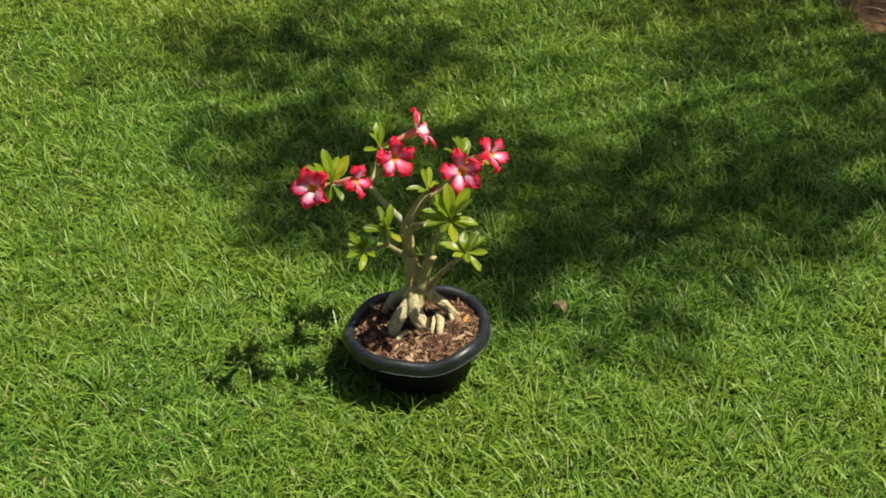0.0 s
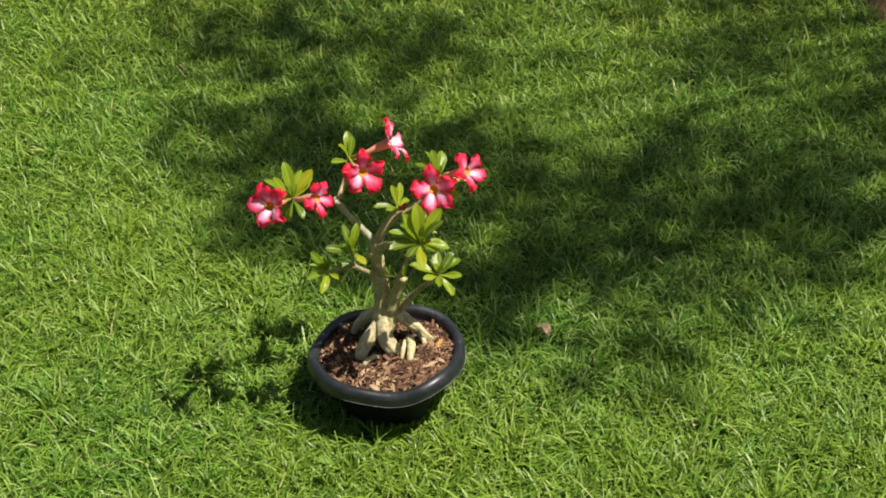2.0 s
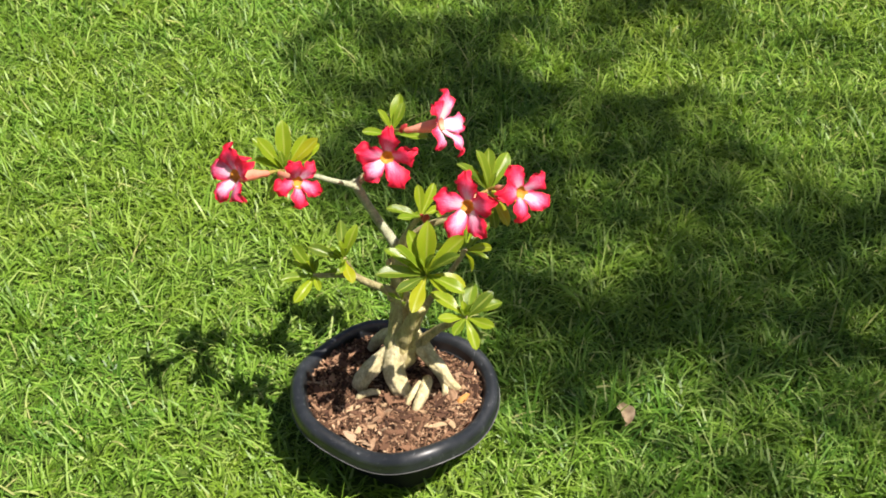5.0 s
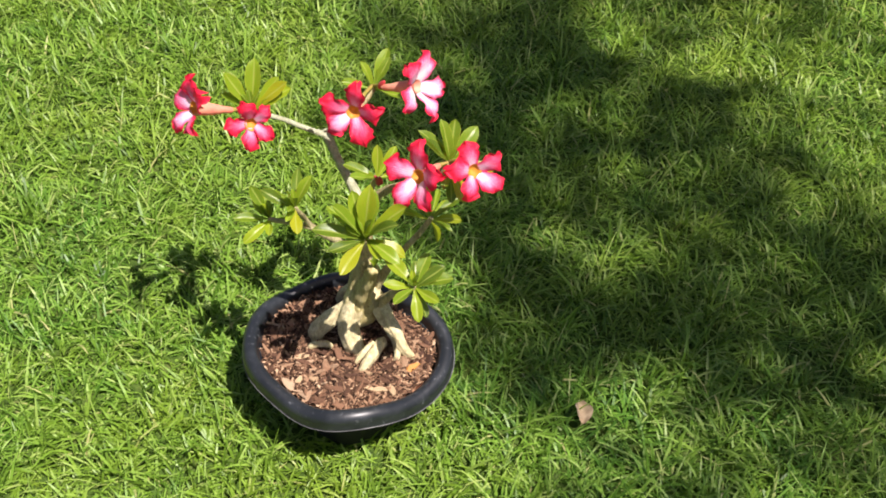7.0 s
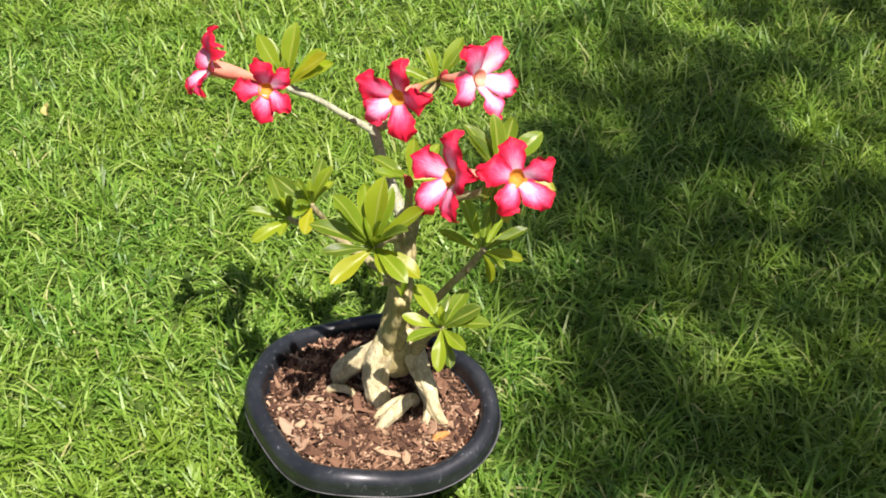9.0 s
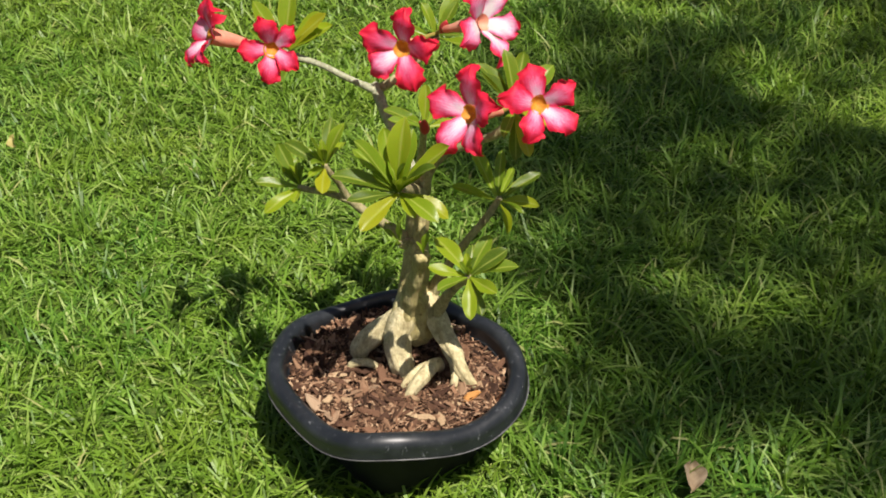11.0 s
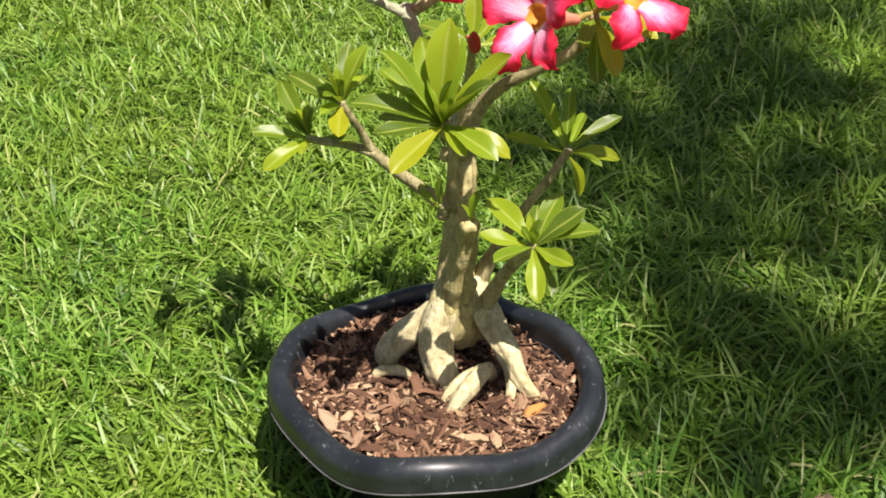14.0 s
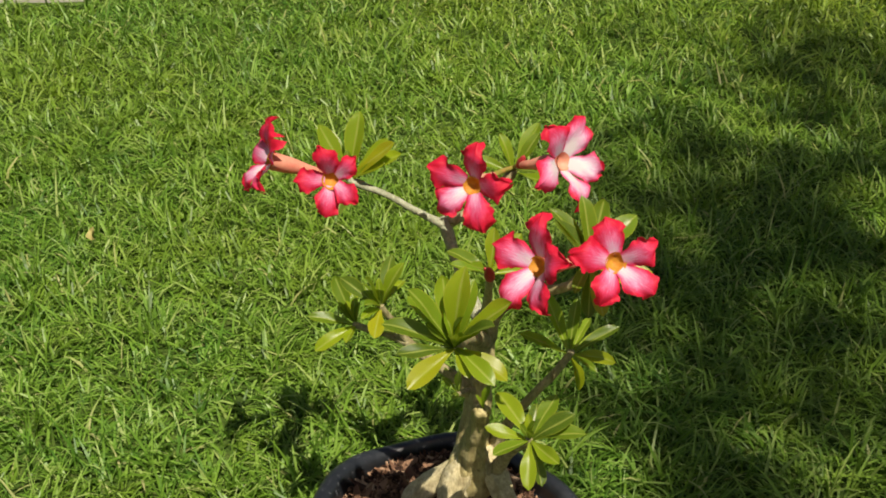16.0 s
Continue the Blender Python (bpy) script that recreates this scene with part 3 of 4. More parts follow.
root((-0.043, -0.07, 0.08, 0.0036), (-0.041, -0.066, 0.091, 0.0047), (-0.034, -0.06, 0.094, 0.005), (-0.026, -0.053, 0.092, 0.0045), (-0.021, -0.048, 0.078, 0.0036))


STUBS = [((-0.019, 0.010, 0.203), (0.75, -0.6, 0.25), 0.0185), ((-0.023, 0.020, 0.250), (-0.7, -0.5, 0.35), 0.018), ((-0.019, 0.010, 0.208), (-0.6, -0.7, 0.3), 0.0175), ((-0.001, -0.010, 0.170), (0.9, -0.1, 0.15), 0.0155)]
for at, way, long in STUBS:
    a, w = Vector(at), Vector(way).normalized()
    grown("stub", tube([(*a, 0.008), (*(a + w * long * 0.6), 0.0055), (*(a + w * long * 0.92), 0.0048), (*(a + w * long), 0.0030)], 10, 12, 0.2, 120), TRUNK_BARK, "short pruned branch stub")


# leaves
def leaf_mesh(seed):
    r = random.Random(seed)
    bm = bmesh.new()
    uv = bm.loops.layers.uv.new("UVMap")
    rows, nu, nv = [], 6, 14
    curl, fold, sway = r.uniform(-0.02, 0.34), r.uniform(0.15, 0.6), r.uniform(-0.06, 0.06)
    for j in range(nv + 1):
        v = j / nv
        w = 0.135 * (0.15 + 0.85 * math.sin(math.pi / 2 * min(v / 0.70, 1)) ** 1.5) * max(0, 1 - max(0, (v - 0.66) / 0.34) ** 2.2) ** 0.62
        w *= 1 + 0.05 * math.sin(11 * v + 1.7 * seed)
        row = []
        for i in range(nu + 1):
            u = 2 * i / nu - 1
            z = fold * abs(u) * w - curl * v * v + 0.012 * math.sin(9 * v + 2 * u + seed)
            row.append((bm.verts.new((v * (1 - 0.25 * curl * v), u * w + sway * v * v, z)), ((u + 1) / 2, v)))
        rows.append(row)
    for p, q in zip(rows, rows[1:]):
        for i in range(nu):
            four = (p[i], p[i + 1], q[i + 1], q[i])
            f = bm.faces.new([c[0] for c in four])
            for loop, c in zip(f.loops, four):
                loop[uv].uv = c[1]
    bmesh.ops.remove_doubles(bm, verts=bm.verts, dist=1e-5)
    # lay the tip on the x axis, one unit out
    drop, out = curl, 1 - 0.25 * curl
    bm.transform(Matrix.Scale(1 / math.hypot(drop, out), 4) @ Matrix.Rotation(-math.atan2(drop, out), 4, "Y"))
    mesh = bpy.data.meshes.new("leaf")
    bm.to_mesh(mesh)
    bm.free()
    return mesh


LEAVES = [leaf_mesh(k) for k in range(7)]
OLD_LEAVES = [leaf_mesh(k) for k in range(7)]
leaf_rng = random.Random(31)
TO_LIGHT = Vector((0.55, -0.50, 0.67))  # the open side, to which leaves turn


def leaf(parent, at, way, size, roll=0.0, broad=1.0, old=False):
    """One leaf that grows from at towards way."""
    x = Vector(way).normalized()
    up = Vector((0, 0, 1)) - x * x.z
    up = (up.normalized() if up.length > 0.05 else Vector((1, 0, 0))) * 0.55 + TO_LIGHT * 0.45
    side = up.cross(x).normalized()
    turn = Matrix((x, side, x.cross(side))).transposed().to_4x4()
    kind = leaf_rng.randrange(7)
    ob = piece("leaf", OLD_LEAVES[kind] if old else LEAVES[kind], OLD_LEAF if old else LEAF, parent, "yellowing fleshy leaf" if old else "")
    ob.matrix_basis = Matrix.Translation(Vector(at) - plant.location) @ turn @ pose(0, 0, 0, roll) @ Matrix.Diagonal((size, size * broad, size, 1))


def branch(points, sides=12, label="", material=None, slim=1.0):
    points = [(x, y, z, r * slim) for x, y, z, r in points]
    return grown("branch", tube(points, sides, 22, 0.12, 70), material or TWIG_BARK, label)


TOP = (-0.023, 0.022, 0.268)
FORK = (-0.082, 0.028, 0.348)
PALE_BARK = "smooth pale grey-green branch"
HUB = {
    "low": (0.079, -0.016, 0.238),
    "mid": (0.054, -0.067, 0.340),
    "elbow": (-0.049, -0.064, 0.320),
    "out": (-0.088, -0.066, 0.282),
    "back": (0.042, 0.060, 0.263),
    "high": (0.017, -0.003, 0.358),
    "left": (-0.138, -0.028, 0.388),
    "far": (-0.067, 0.092, 0.381),
    "right": (0.076, 0.047, 0.377),
    "shoot": (0.003, -0.028, 0.244),
    "stem": (0.0235, -0.019, 0.235),
}
branch([(*TOP, 0.0085), (-0.036, 0.022, 0.288, 0.0062), (-0.060, 0.024, 0.318, 0.0050), (*FORK, 0.0053), (-0.086, 0.029, 0.353, 0.003)], label=PALE_BARK, material=GREY_GREEN_BARK)
arm_left = branch([(-0.081, 0.028, 0.347, 0.0048), (-0.091, 0.018, 0.354, 0.0034), (-0.102, 0.008, 0.362, 0.0030), (-0.118, -0.007, 0.375, 0.0029), (-0.136, -0.026, 0.386, 0.0036), (-0.139, -0.029, 0.391, 0.003)], label=PALE_BARK, material=GREY_GREEN_BARK)
arm_far = branch([(-0.082, 0.028, 0.347, 0.0052), (-0.076, 0.046, 0.353, 0.0044), (-0.070, 0.070, 0.366, 0.0042), (-0.067, 0.090, 0.380, 0.0046), (-0.067, 0.093, 0.386, 0.003)])
arm_high = branch([(*TOP, 0.0080), (-0.014, 0.017, 0.300, 0.0044), (0.000, 0.009, 0.330, 0.0033), (0.014, -0.001, 0.354, 0.0030), (0.017, -0.003, 0.360, 0.003)])
arm_right = branch([(-0.021, 0.022, 0.264, 0.0085), (-0.011, 0.024, 0.292, 0.0058), (0.009, 0.029, 0.316, 0.0047), (0.036, 0.037, 0.334, 0.0042), (0.060, 0.043, 0.350, 0.0041), (0.074, 0.047, 0.370, 0.0042), (0.076, 0.047, 0.380, 0.0035)])
arm_mid = branch([(-0.020, 0.017, 0.262, 0.0085), (-0.004, -0.004, 0.286, 0.0062), (0.020, -0.034, 0.312, 0.0054), (0.044, -0.057, 0.332, 0.0054), (0.053, -0.066, 0.341, 0.0035)])
arm_low = branch([(0.000, 0.002, 0.130, 0.0110), (0.014, 0.003, 0.152, 0.0072), (0.032, -0.002, 0.180, 0.0052), (0.056, -0.010, 0.212, 0.0046), (0.074, -0.015, 0.233, 0.0048), (0.079, -0.016, 0.240, 0.003)])
arm_elbow = branch([(-0.020, 0.010, 0.208, 0.0080), (-0.031, -0.010, 0.234, 0.0050), (-0.042, -0.030, 0.258, 0.0044), (-0.051, -0.041, 0.275, 0.0038), (-0.050, -0.051, 0.297, 0.0027), (-0.049, -0.063, 0.318, 0.0029), (-0.049, -0.064, 0.323, 0.003)])
arm_out = branch([(-0.049, -0.040, 0.273, 0.0040), (-0.064, -0.052, 0.279, 0.0027), (-0.084, -0.064, 0.281, 0.0030), (-0.090, -0.067, 0.283, 0.003)])
arm_back = branch([(-0.008, 0.010, 0.150, 0.0090), (0.008, 0.024, 0.190, 0.0048), (0.022, 0.038, 0.220, 0.0037), (0.034, 0.050, 0.243, 0.0034), (0.042, 0.060, 0.263, 0.0032), (0.043, 0.061, 0.267, 0.003)])

shoot = branch([(-0.017, 0.004, 0.218, 0.0036), (-0.008, -0.012, 0.232, 0.0022), (0.002, -0.027, 0.242, 0.0018), (0.003, -0.029, 0.246, 0.0012)])


def whorl(parent, hub, ways, seed, broad=1.0, old=False):
    """Leaves that grow from one hub; each way is the leaf's run in millimetres."""
    r = random.Random(seed)
    for way in ways:
        w = Vector(way) * 0.001
        leaf(parent, Vector(HUB[hub]) + w * 0.03, w, w.length, r.uniform(-16, 16), broad * r.uniform(0.9, 1.12), old)


whorl(arm_mid, "mid", [(-6, 17, 60), (30, 28, 44), (-8, 26, 44), (35, 9, 34), (-25, 9, 46), (-26, -18, 47), (-44, -6, 26), (-41, -34, 14), (4, -8, 18), (44, 1, -8), (-13, -42, 7)], 3, 1.12)
whorl(arm_mid, "mid", [(4, -47, -9), (25, -8, -9), (38, 17, -16)], 4, 1.35, True)
whorl(arm_mid, "mid", [(-47, -8, -6), (-31, 8, -24)], 6, 1.1)
whorl(arm_low, "low", [(-46, 8, 15), (-15, 20, 16), (22, 27, 23), (32, 29, 11), (36, -4, 2), (1, -39, 9), (-22, -27, 13), (22, -23, -22), (25, -9, -24), (-7, 33, 23), (-15, 32, 2)], 5, 1.2)
whorl(arm_elbow, "elbow", [(1, -12, 35), (-15, 23, 33), (7, 21, 37), (-37, -13, 15), (-11, 32, 6), (10, -25, 6), (-37, 1, 1), (12, -21, 17)], 7, 1.05)
whorl(arm_elbow, "elbow", [(21, -23, -7)], 8, 1.4, True)
whorl(arm_out, "out", [(-27, -29, 9), (-4, -38, -13), (-24, -3, 38), (-26, 12, 14), (-28, 2, 10), (31, 18, 0), (18, -23, 3)], 9, 1.05)
whorl(arm_left, "left", [(-10, 24, 51), (-38, 2, 34), (24, 36, 22), (10, 33, 31), (-28, -15, 20), (-23, -12, 46), (19, -28, -15), (-5, -25, -22), (-23, -7, -37)], 11, 1.1)
whorl(arm_far, "far", [(-3, 35, 33), (-15, -4, 31), (-25, -23, 13), (42, 11, -1), (5, 27, 29), (33, -1, 13)], 13, 1.1)
whorl(arm_right, "right", [(-18, 7, 46), (-11, 22, 41), (-32, -12, 36), (4, 42, 26), (-23, -14, 32), (17, -16, -34), (15, -29, -7)], 15, 1.15)
whorl(arm_right, "right", [(36, 31, -9), (43, 5, -5), (31, -16, -25)], 16, 1.1, True)
whorl(arm_high, "high", [(-8, 14, 33), (3, 31, 25), (-34, -14, 11), (-14, -27, 14), (4, -22, 21), (12, 33, -5)], 17, 1.1)
whorl(arm_back, "back", [(-37, 6, 42), (-21, 25, 34), (16, 41, 16), (31, 1, 0), (-43, -15, 6), (-16, 37, 11), (0, 40, 1)], 19, 0.8)
whorl(arm_back, "back", [(21, 32, -9), (8, 6, -34)], 20, 1.05, True)
whorl(arm_mid, "mid", [(6, 4, 30), (-9, -3, 28), (14, -6, 24), (-2, 14, 27), (-15, -14, 20), (16, 10, 22)], 21, 1.1)
whorl(arm_elbow, "elbow", [(-5, 4, 24), (6, -4, 22), (-12, -8, 18), (3, 10, 20)], 22)
whorl(arm_out, "out", [(-8, -3, 22), (4, 4, 24), (-10, 6, 24), (-14, -8, 14)], 23)
whorl(arm_low, "low", [(4, 2, 22), (-6, 5, 20), (7, -6, 18), (-4, -7, 17)], 24, 1.1)
whorl(arm_left, "left", [(27, 28, 36), (24, 20, 18)], 27, 1.0, True)
whorl(arm_left, "left", [(-5, 4, 25), (5, 8, 24), (-8, -6, 22)], 25)
whorl(arm_right, "right", [(-5, 6, 24), (6, 8, 22), (-9, 2, 20)], 26)
whorl(shoot, "shoot", [(0, 2, 22), (-16, -4, 9), (9, -12, 6), (-8, 8, 12)], 28, 1.1)
whorl(shoot, "stem", [(3, 6, 24), (-4, -4, 15)], 29, 1.1)
leaf(arm_elbow, (-0.030, -0.008, 0.232), (-0.012, -0.018, 0.018), 0.022)
leaf(arm_elbow, (-0.031, -0.010, 0.234), (0.008, -0.014, 0.018), 0.018)


# flowers
def petal_mesh(seed):
    r = random.Random(seed)
    bm = bmesh.new()
    uv = bm.loops.layers.uv.new("UVMap")
    rows, nu, nv = [], 10, 18
    back, lift, skew = r.uniform(0.1, 0.6), r.uniform(0.20, 0.32), r.uniform(0.02, 0.20)
    for j in range(nv + 1):
        v = j / nv
        w = 0.16 + 0.21 * math.sin(math.pi * min(0.80 * v**1.15, 1))
        w *= (1 - max(0, (v - 0.60) / 0.40) ** 1.7) ** 0.8 if v < 1 else 0
        w *= 1 + 0.05 * math.sin(13 * v + seed) * v
        ragged = [0.16 * v * noise.noise(Vector((5.5 * v, 3.1 * seed, k))) + 0.09 * v * noise.noise(Vector((17 * v, 5.3 * seed, k))) for k in (0.3, 9.7)]
        row = []
        for i in range(nu + 1):
            u = 2 * i / nu - 1
            z = lift * math.sin(v * 2.0) - back * max(0, v - 0.55) ** 1.6 - 0.10 * u * u * v + 0.045 * v * math.sin(3.2 * u + 4 * v + seed) + 0.13 * v * math.sin(11 * v + 6 * u + 2 * seed) * u * u
            z += 0.055 * v * noise.noise(Vector((3.2 * v, 2.4 * u, 7.0 * seed)))
            row.append((bm.verts.new((0.175 + 0.825 * v + 0.03 * v * noise.noise(Vector((4 * u, seed, 2))), u * (w + ragged[u > 0] * abs(u)) + skew * v * v, z)), ((u + 1) / 2, v)))
        rows.append(row)
    for p, q in zip(rows, rows[1:]):
        for i in range(nu):
            four = (p[i], p[i + 1], q[i + 1], q[i])
            f = bm.faces.new([c[0] for c in four])
            for loop, c in zip(f.loops, four):
                loop[uv].uv = c[1]
    bmesh.ops.remove_doubles(bm, verts=bm.verts, dist=1e-5)
    mesh = bpy.data.meshes.new("petal")
    bm.to_mesh(mesh)
    bm.free()
    return mesh


PETALS = [petal_mesh(k) for k in range(6)]
PALE_PETALS = [petal_mesh(k) for k in range(6)]


def ring_tube(rows, sides=16):
    """A hollow round form from (radius, height) rows, open at both ends."""
    bm = bmesh.new()
    rings = [[bm.verts.new((r * math.cos(2 * math.pi * k / sides), r * math.sin(2 * math.pi * k / sides), z)) for k in range(sides)] for r, z in rows]
    for p, q in zip(rings, rings[1:]):
        for k in range(sides):
            bm.faces.new((p[k], p[(k + 1) % sides], q[(k + 1) % sides], q[k]))
    return bm


def flower(parent, at, facing, size, spin, seed, label, root, color=PETAL, flush=0.5):
    """A trumpet flower whose mouth is at at; its stalk grows from root."""
    r = random.Random(seed)
    z = Vector(facing).normalized()
    x = Vector((0, 0, 1)).cross(z).normalized()
    turn = Matrix((x, z.cross(x), z)).transposed().to_4x4()
    body = part("flower", ring_tube([(0.0022, -0.046), (0.0036, -0.043), (0.0040, -0.034), (0.0058, -0.024), (0.0070, -0.014), (0.0074, -0.004), (0.0075, 0.0005)]), TUBE, parent, label)
    body.matrix_basis = Matrix.Translation(Vector(at) - plant.location) @ turn @ pose(0, 0, 0, 0, 0, spin)
    part("throat", ring_tube([(0.0003, -0.0042), (0.0026, -0.0036), (0.0050, -0.0018), (0.0068, 0.0008), (0.0078, 0.0020)]), THROAT if color == PETAL else TUBE, body, "orange-yellow flower throat" if color == PETAL else "coral pink flower throat")
    for k in range(5):
        kind = r.randrange(6)
        ob = piece("petal", PETALS[kind] if color == PETAL else PALE_PETALS[kind], color, body)
        rise = math.sin(radians(spin + 72 * k))
        ob.color = (flush + (0.36 if color == PETAL else 0.15) * rise, 0, 0, 1)  # the upper petals flush redder
        s = size * r.uniform(0.92, 1.08)
        ob.matrix_basis = pose(0, 0, 0, 0, 0, 72 * k + r.uniform(-5, 5)) @ pose(0, 0, 0, r.uniform(-10, 10), r.uniform(-14, 8)) @ Matrix.Diagonal((s, s * r.uniform(0.88, 1.03), s, 1))
    tail = (Matrix.Translation(Vector(at)) @ turn) @ Vector((0, 0, -0.043))
    mid = (tail + Vector(root)) / 2 + Vector((0, 0, 0.001))
    bm = tube([(*tail, 0.0030), (*mid, 0.0022), (*root, 0.0022)], 8, 10, 0.05)
    grown("flower_stalk", bm, CALYX, parent=plant)


AB, CD, EF = (-0.139, -0.029, 0.390), (-0.067, 0.093, 0.385), (0.076, 0.047, 0.380)
RED = "crimson trumpet flower with a white heart"
PALE = "crimson trumpet flower with a pale pink flush"
flower(plant, (-0.158, -0.089, 0.420), (-0.30, -0.85, 0.43), 0.036, 45, 41, RED, AB, flush=0.55)
flower(plant, (-0.092, -0.072, 0.423), (0.82, -0.44, 0.37), 0.029, 27, 42, RED, AB)
flower(plant, (-0.037, 0.025, 0.405), (0.45, -0.84, 0.29), 0.037, 7, 43, RED, CD, flush=0.6)
flower(plant, (-0.001, 0.088, 0.418), (0.92, 0.16, 0.37), 0.040, 35, 44, PALE, CD, PALE_PETAL)
flower(plant, (0.073, -0.002, 0.393), (0.10, -0.92, 0.38), 0.041, 27, 45, RED, EF)
flower(plant, (0.122, 0.026, 0.408), (0.79, -0.42, 0.44), 0.033, 18, 46, RED, EF, flush=0.6)


def bud(at, way, size):
    bm = bmesh.new()
    bmesh.ops.create_uvsphere(bm, u_segments=10, v_segments=8, radius=1)
    for v in bm.verts:
        v.co.x *= 0.42 * (1 - 0.3 * v.co.z)
        v.co.y *= 0.42 * (1 - 0.3 * v.co.z)
    bm.transform(Matrix.Translation(at) @ Vector(way).normalized().to_track_quat("Z", "Y").to_matrix().to_4x4() @ Matrix.Scale(size, 4))
    grown("bud", bm, BUD, "small dark red flower bud")


bud((0.028, -0.012, 0.368), (0.3, -0.3, 0.8), 0.010)
bud((0.022, -0.008, 0.364), (-0.2, -0.4, 0.8), 0.007)
bud((-0.046, 0.084, 0.402), (0.5, -0.1, 0.8), 0.009)


# ---- fallen leaf on the lawn ----
def fallen_leaf(at, turn, size, label, material):
    bm = bmesh.new()
    rows = []
    for j in range(11):
        v = j / 10
        w = 0.0098 * math.sin(math.pi * (0.06 + 0.9 * v)) ** 0.8
        rows.append([bm.verts.new((0.028 * (v - 0.5), u * w / 2, 0.006 * abs(u) + 0.004 * math.sin(5 * v) + 0.002 * math.sin(9 * v + 2 * u))) for u in (-2, -1, 0, 1, 2)])
    for p, q in zip(rows, rows[1:]):
        for i in range(4):
            bm.faces.new((p[i], p[i + 1], q[i + 1], q[i]))
    ob = part("fallen_leaf", bm, material)
    x, z = Vector(turn[0]).normalized(), Vector(turn[1])
    y = z.cross(x).normalized()
    ob.matrix_basis = Matrix.Translation(at) @ Matrix((x, y, x.cross(y))).transposed().to_4x4() @ Matrix.Scale(size, 4)
    tagged(ob, label, "leaf", "fallen leaves on the lawn")


fallen_leaf((0.253, 0.103, 0.016), ((-0.50, 0.70, 0.25), (0.45, -0.30, 0.80)), 1.15, "dry curled brown leaf lying on the lawn", DRY_LEAF)
fallen_leaf((-0.840, -0.054, 0.026), ((-0.3, 0.1, 0.9), (0.3, -0.9, 0.3)), 0.65, "small yellowed leaf caught upright in the grass", YELLOWED)


# ---- unseen shade tree beside the lawn ----
# boughs: where each one's shade falls on the lawn, its reach, its height and its fullness
NEAR_BOUGHS = [
    (0.42, 0.05, 0.13, 6.1, 0.34), (0.26, 0.06, 0.09, 6.1, 0.13), (0.42, 0.06, 0.09, 6.1, 0.18), (0.15, 0.12, 0.09, 6.2, 0.52), (-0.06, 0.22, 0.09, 6.1, 0.3), (0.1, 0.22, 0.09, 6.1, 0.46),
    (0.16, 0.24, 0.1, 6.2, 0.63), (0.02, 0.25, 0.09, 6.2, 0.53), (0.29, 0.25, 0.08, 6.1, 0.52), (0.2, 0.27, 0.13, 6.1, 0.27), (0.42, 0.27, 0.13, 6.1, 0.26), (-0.16, 0.36, 0.09, 6.1, 0.49), (-0.06, 0.36, 0.1, 6.1, 0.52),
]
MIDDLE_BOUGHS = [
    (0.24, 0.36, 0.09, 6.1, 0.68), (0.36, 0.36, 0.13, 6, 0.38), (0.1, 0.38, 0.09, 6.1, 0.21), (-0.3, 0.42, 0.12, 6.2, 0.86), (0.32, 0.42, 0.12, 6, 0.11), (0.52, 0.48, 0.28, 5.8, 0.63), (-0.24, 0.49, 0.13, 6.1, 0.54),
    (-0.02, 0.49, 0.13, 6.1, 0.78), (0.22, 0.49, 0.24, 6.1, 0.2), (0.42, 0.49, 0.13, 6.1, 0.2), (0.86, 0.49, 0.13, 6.1, 0.33), (0.26, 0.54, 0.09, 6.1, 0.14), (0.8, 0.54, 0.3, 6.2, 0.5), (-0.21, 0.62, 0.17, 6, 0.65),
]
UPPER_BOUGHS = [
    (1.1, 0.62, 0.32, 5.5, 0.21), (0.12, 0.63, 0.09, 6.1, 0.44), (-0.43, 0.64, 0.1, 6.2, 0.47), (0.36, 0.66, 0.13, 6, 0.08), (-0.24, 0.71, 0.13, 6.1, 0.12), (0.2, 0.71, 0.13, 6.1, 0.43), (-0.15, 0.72, 0.1, 6.1, 0.26),
    (0, 0.72, 0.16, 6.1, 0.72), (1.45, 0.72, 0.4, 6, 0.52), (-0.36, 0.8, 0.213, 6.5, 0.71), (-0.54, 0.86, 0.09, 6.1, 0.31), (-0.24, 0.93, 0.13, 6.1, 0.15), (-0.9, 1.15, 0.13, 6.1, 0.19), (-0.46, 1.15, 0.13, 6.1, 0.22),
]
FAR_BOUGHS = [
    (0.2, 1.15, 0.13, 6.1, 0.14), (0.64, 1.15, 0.13, 6.1, 0.33), (0.86, 1.15, 0.13, 6.1, 0.35), (-0.3, 1.22, 0.3, 6.2, 0.59), (0, 1.24, 0.2, 5.8, 0.36), (-0.62, 1.3, 0.2, 6.4, 0.42), (-0.68, 1.37, 0.13, 6.1, 0.08),
    (0.86, 1.37, 0.13, 6.1, 0.25), (1.7, 1.5, 0.6, 5.5, 0.4), (-0.2, 1.7, 0.3, 6, 0.26), (0.9, 1.75, 0.4, 5.6, 0.43),
]


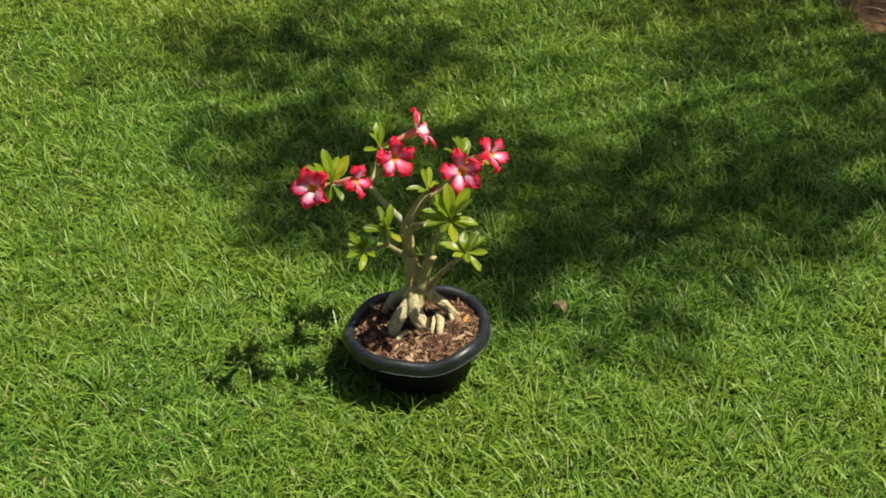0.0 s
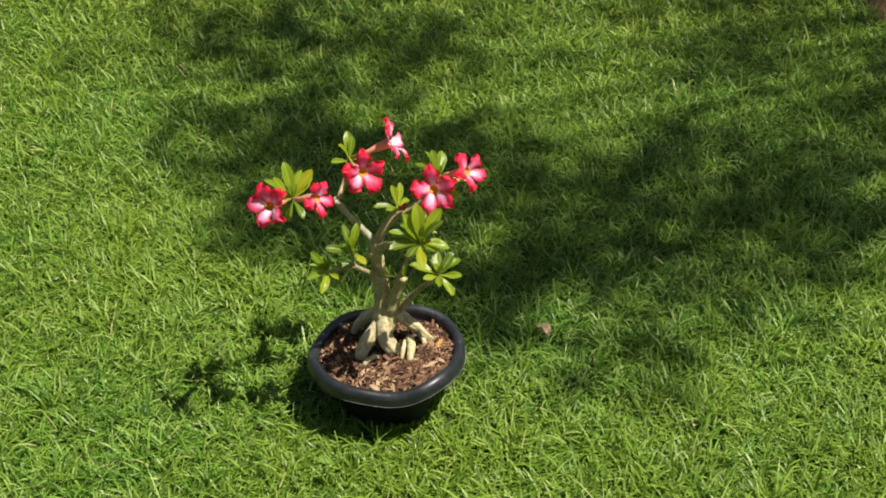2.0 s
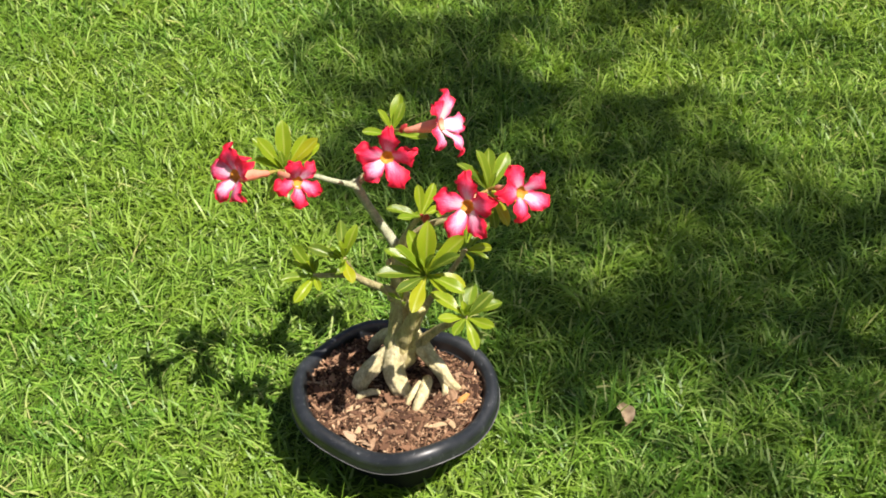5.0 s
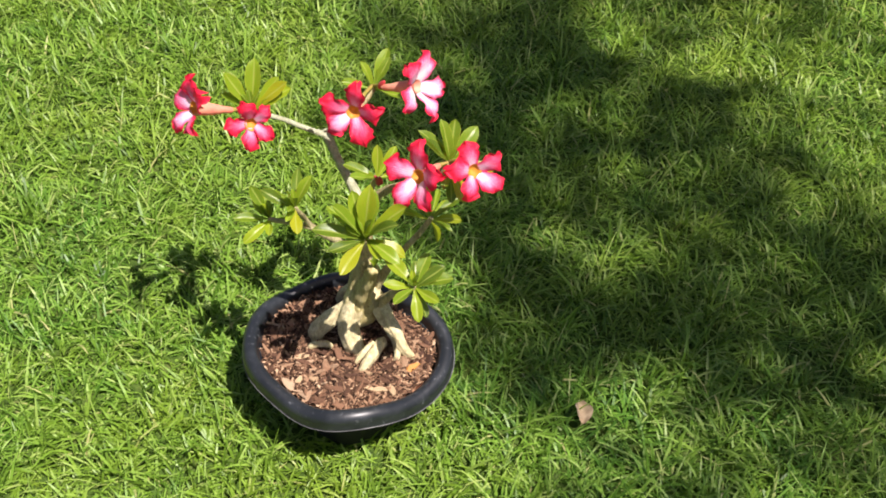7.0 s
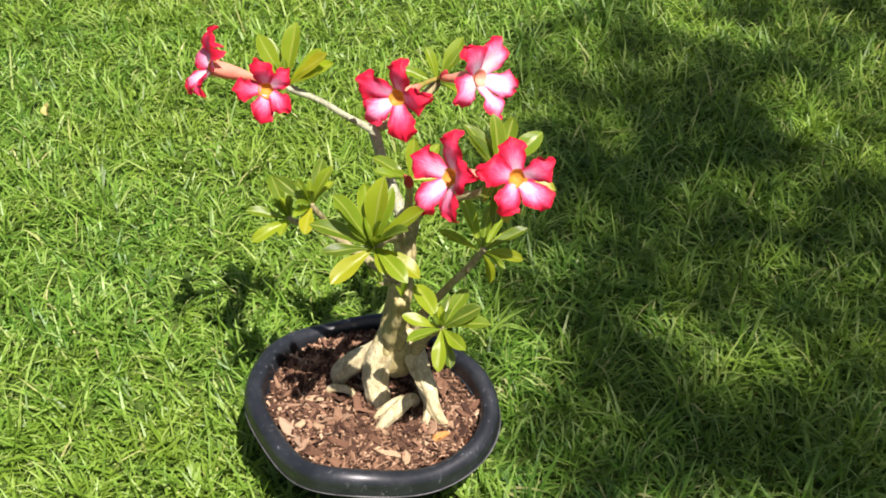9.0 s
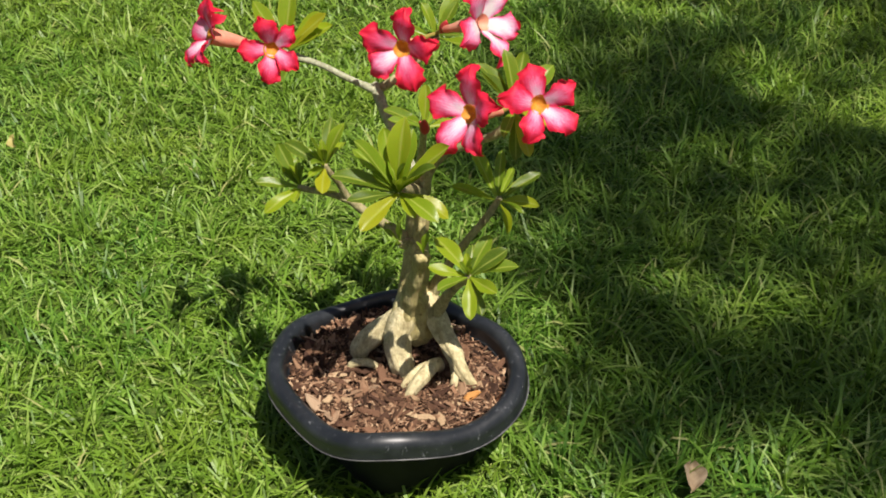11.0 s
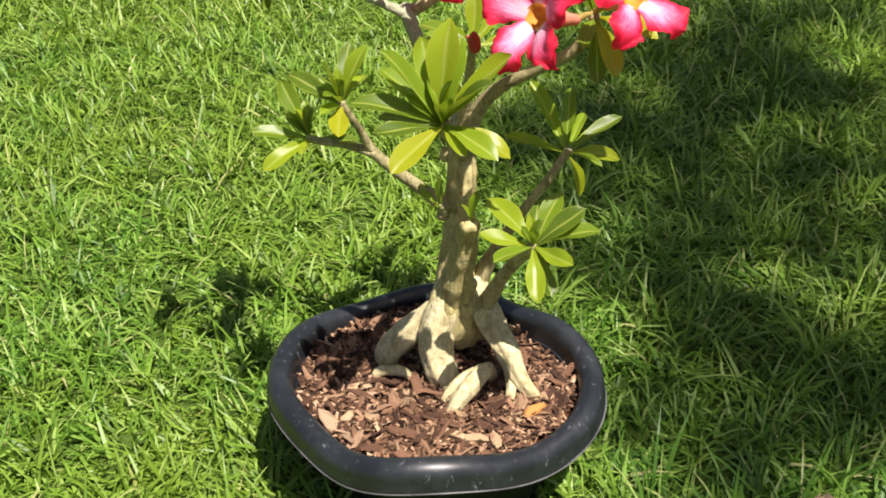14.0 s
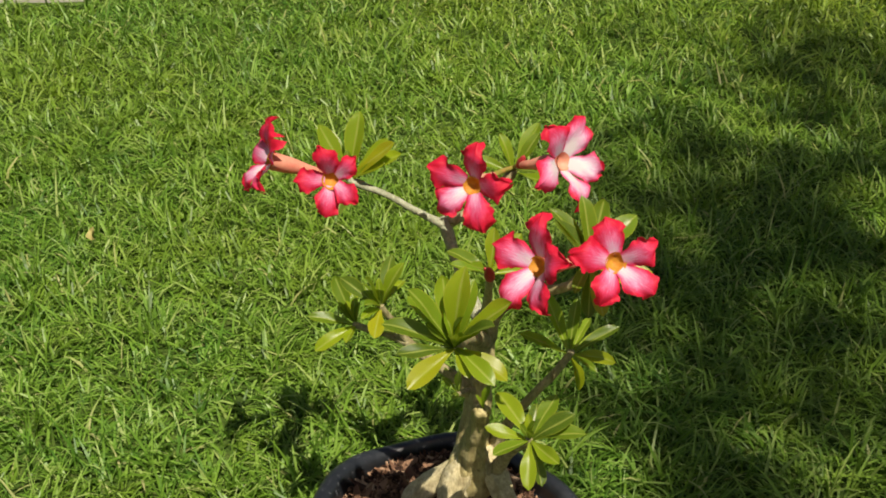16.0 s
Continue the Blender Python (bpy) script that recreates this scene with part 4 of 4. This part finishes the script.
def shade_tree():
    """Adds an unseen tree on the sunny side, whose boughs shade parts of the lawn."""
    tree = tagged(new("shade_tree"), "unseen leafy tree, added for the dappled shade on the lawn", "tree")
    tree.location = (5.4, 2.0, 0)
    bm = tube([(0, 0, -0.05, 0.34), (0.05, 0, 0.6, 0.25), (0, 0.1, 1.9, 0.21), (-0.1, 0, 3.6, 0.17), (-0.3, -0.1, 5.2, 0.10), (-0.5, -0.2, 6.6, 0.03)], 14, 30, 0.15, 4)
    part("trunk", bm, TREE_BARK, tree)
    boughs = NEAR_BOUGHS + MIDDLE_BOUGHS + UPPER_BOUGHS + FAR_BOUGHS
    rng = np.random.default_rng(17)
    cs, ss = [], []
    for x, y, reach, z, full in boughs:
        at = Vector((x, y, 0.02)) + SUN_WAY * (z / SUN_WAY.z)
        end = at - tree.location
        start = Vector((-0.1, 0, 3.2 + 0.5 * (z - 6)))
        mid = start.lerp(end, 0.5) + Vector((0, 0, 0.35))
        part("limb", tube([(*start, 0.04), (*mid, 0.012), (*end, 0.004)], 8, 14, 0.1, 6), TREE_BARK, tree)
        n = int(1780 * full * reach * reach * 3.14)
        a, q = rng.uniform(0, 6.2832, n), 1.12 * rng.random(n) ** 0.6
        wob = 1 + 0.25 * np.sin(3 * a + x * 9) + 0.15 * np.sin(7 * a + y * 11)
        up = rng.normal(0, 0.22, n)
        px = end.x + reach * wob * q * np.cos(a) + up * SUN_WAY.x / SUN_WAY.z
        py = end.y + reach * wob * q * np.sin(a) + up * SUN_WAY.y / SUN_WAY.z
        cs.append(np.stack([px, py, end.z + up], 1))
        ss.append(rng.uniform(0.024, 0.043, n))
    c, s = np.vstack(cs), np.concatenate(ss)
    n = len(c)
    yaw, tip, rl = rng.uniform(0, 6.2832, n), rng.normal(0, 0.5, n), rng.normal(0, 0.5, n)
    d = np.stack([np.cos(yaw) * np.cos(tip), np.sin(yaw) * np.cos(tip), np.sin(tip)], 1)
    w = np.stack([-np.sin(yaw) * np.cos(rl), np.cos(yaw) * np.cos(rl), np.sin(rl)], 1)
    outline = ((-1, 0), (-0.35, 0.42), (0.4, 0.36), (1, 0), (0.4, -0.36), (-0.35, -0.42))
    verts = np.stack([c + d * (s * i)[:, None] + w * (s * j)[:, None] for i, j in outline], 1).reshape(-1, 3)
    loops = np.arange(6 * n)
    ob = piece("crown", raw_mesh("crown", verts, loops, np.arange(n) * 6, np.full(n, 6)), TREE_LEAF, tree, "loose crown of small green leaves", smooth=False)
    ob["kind"] = "stuff"


shade_tree()
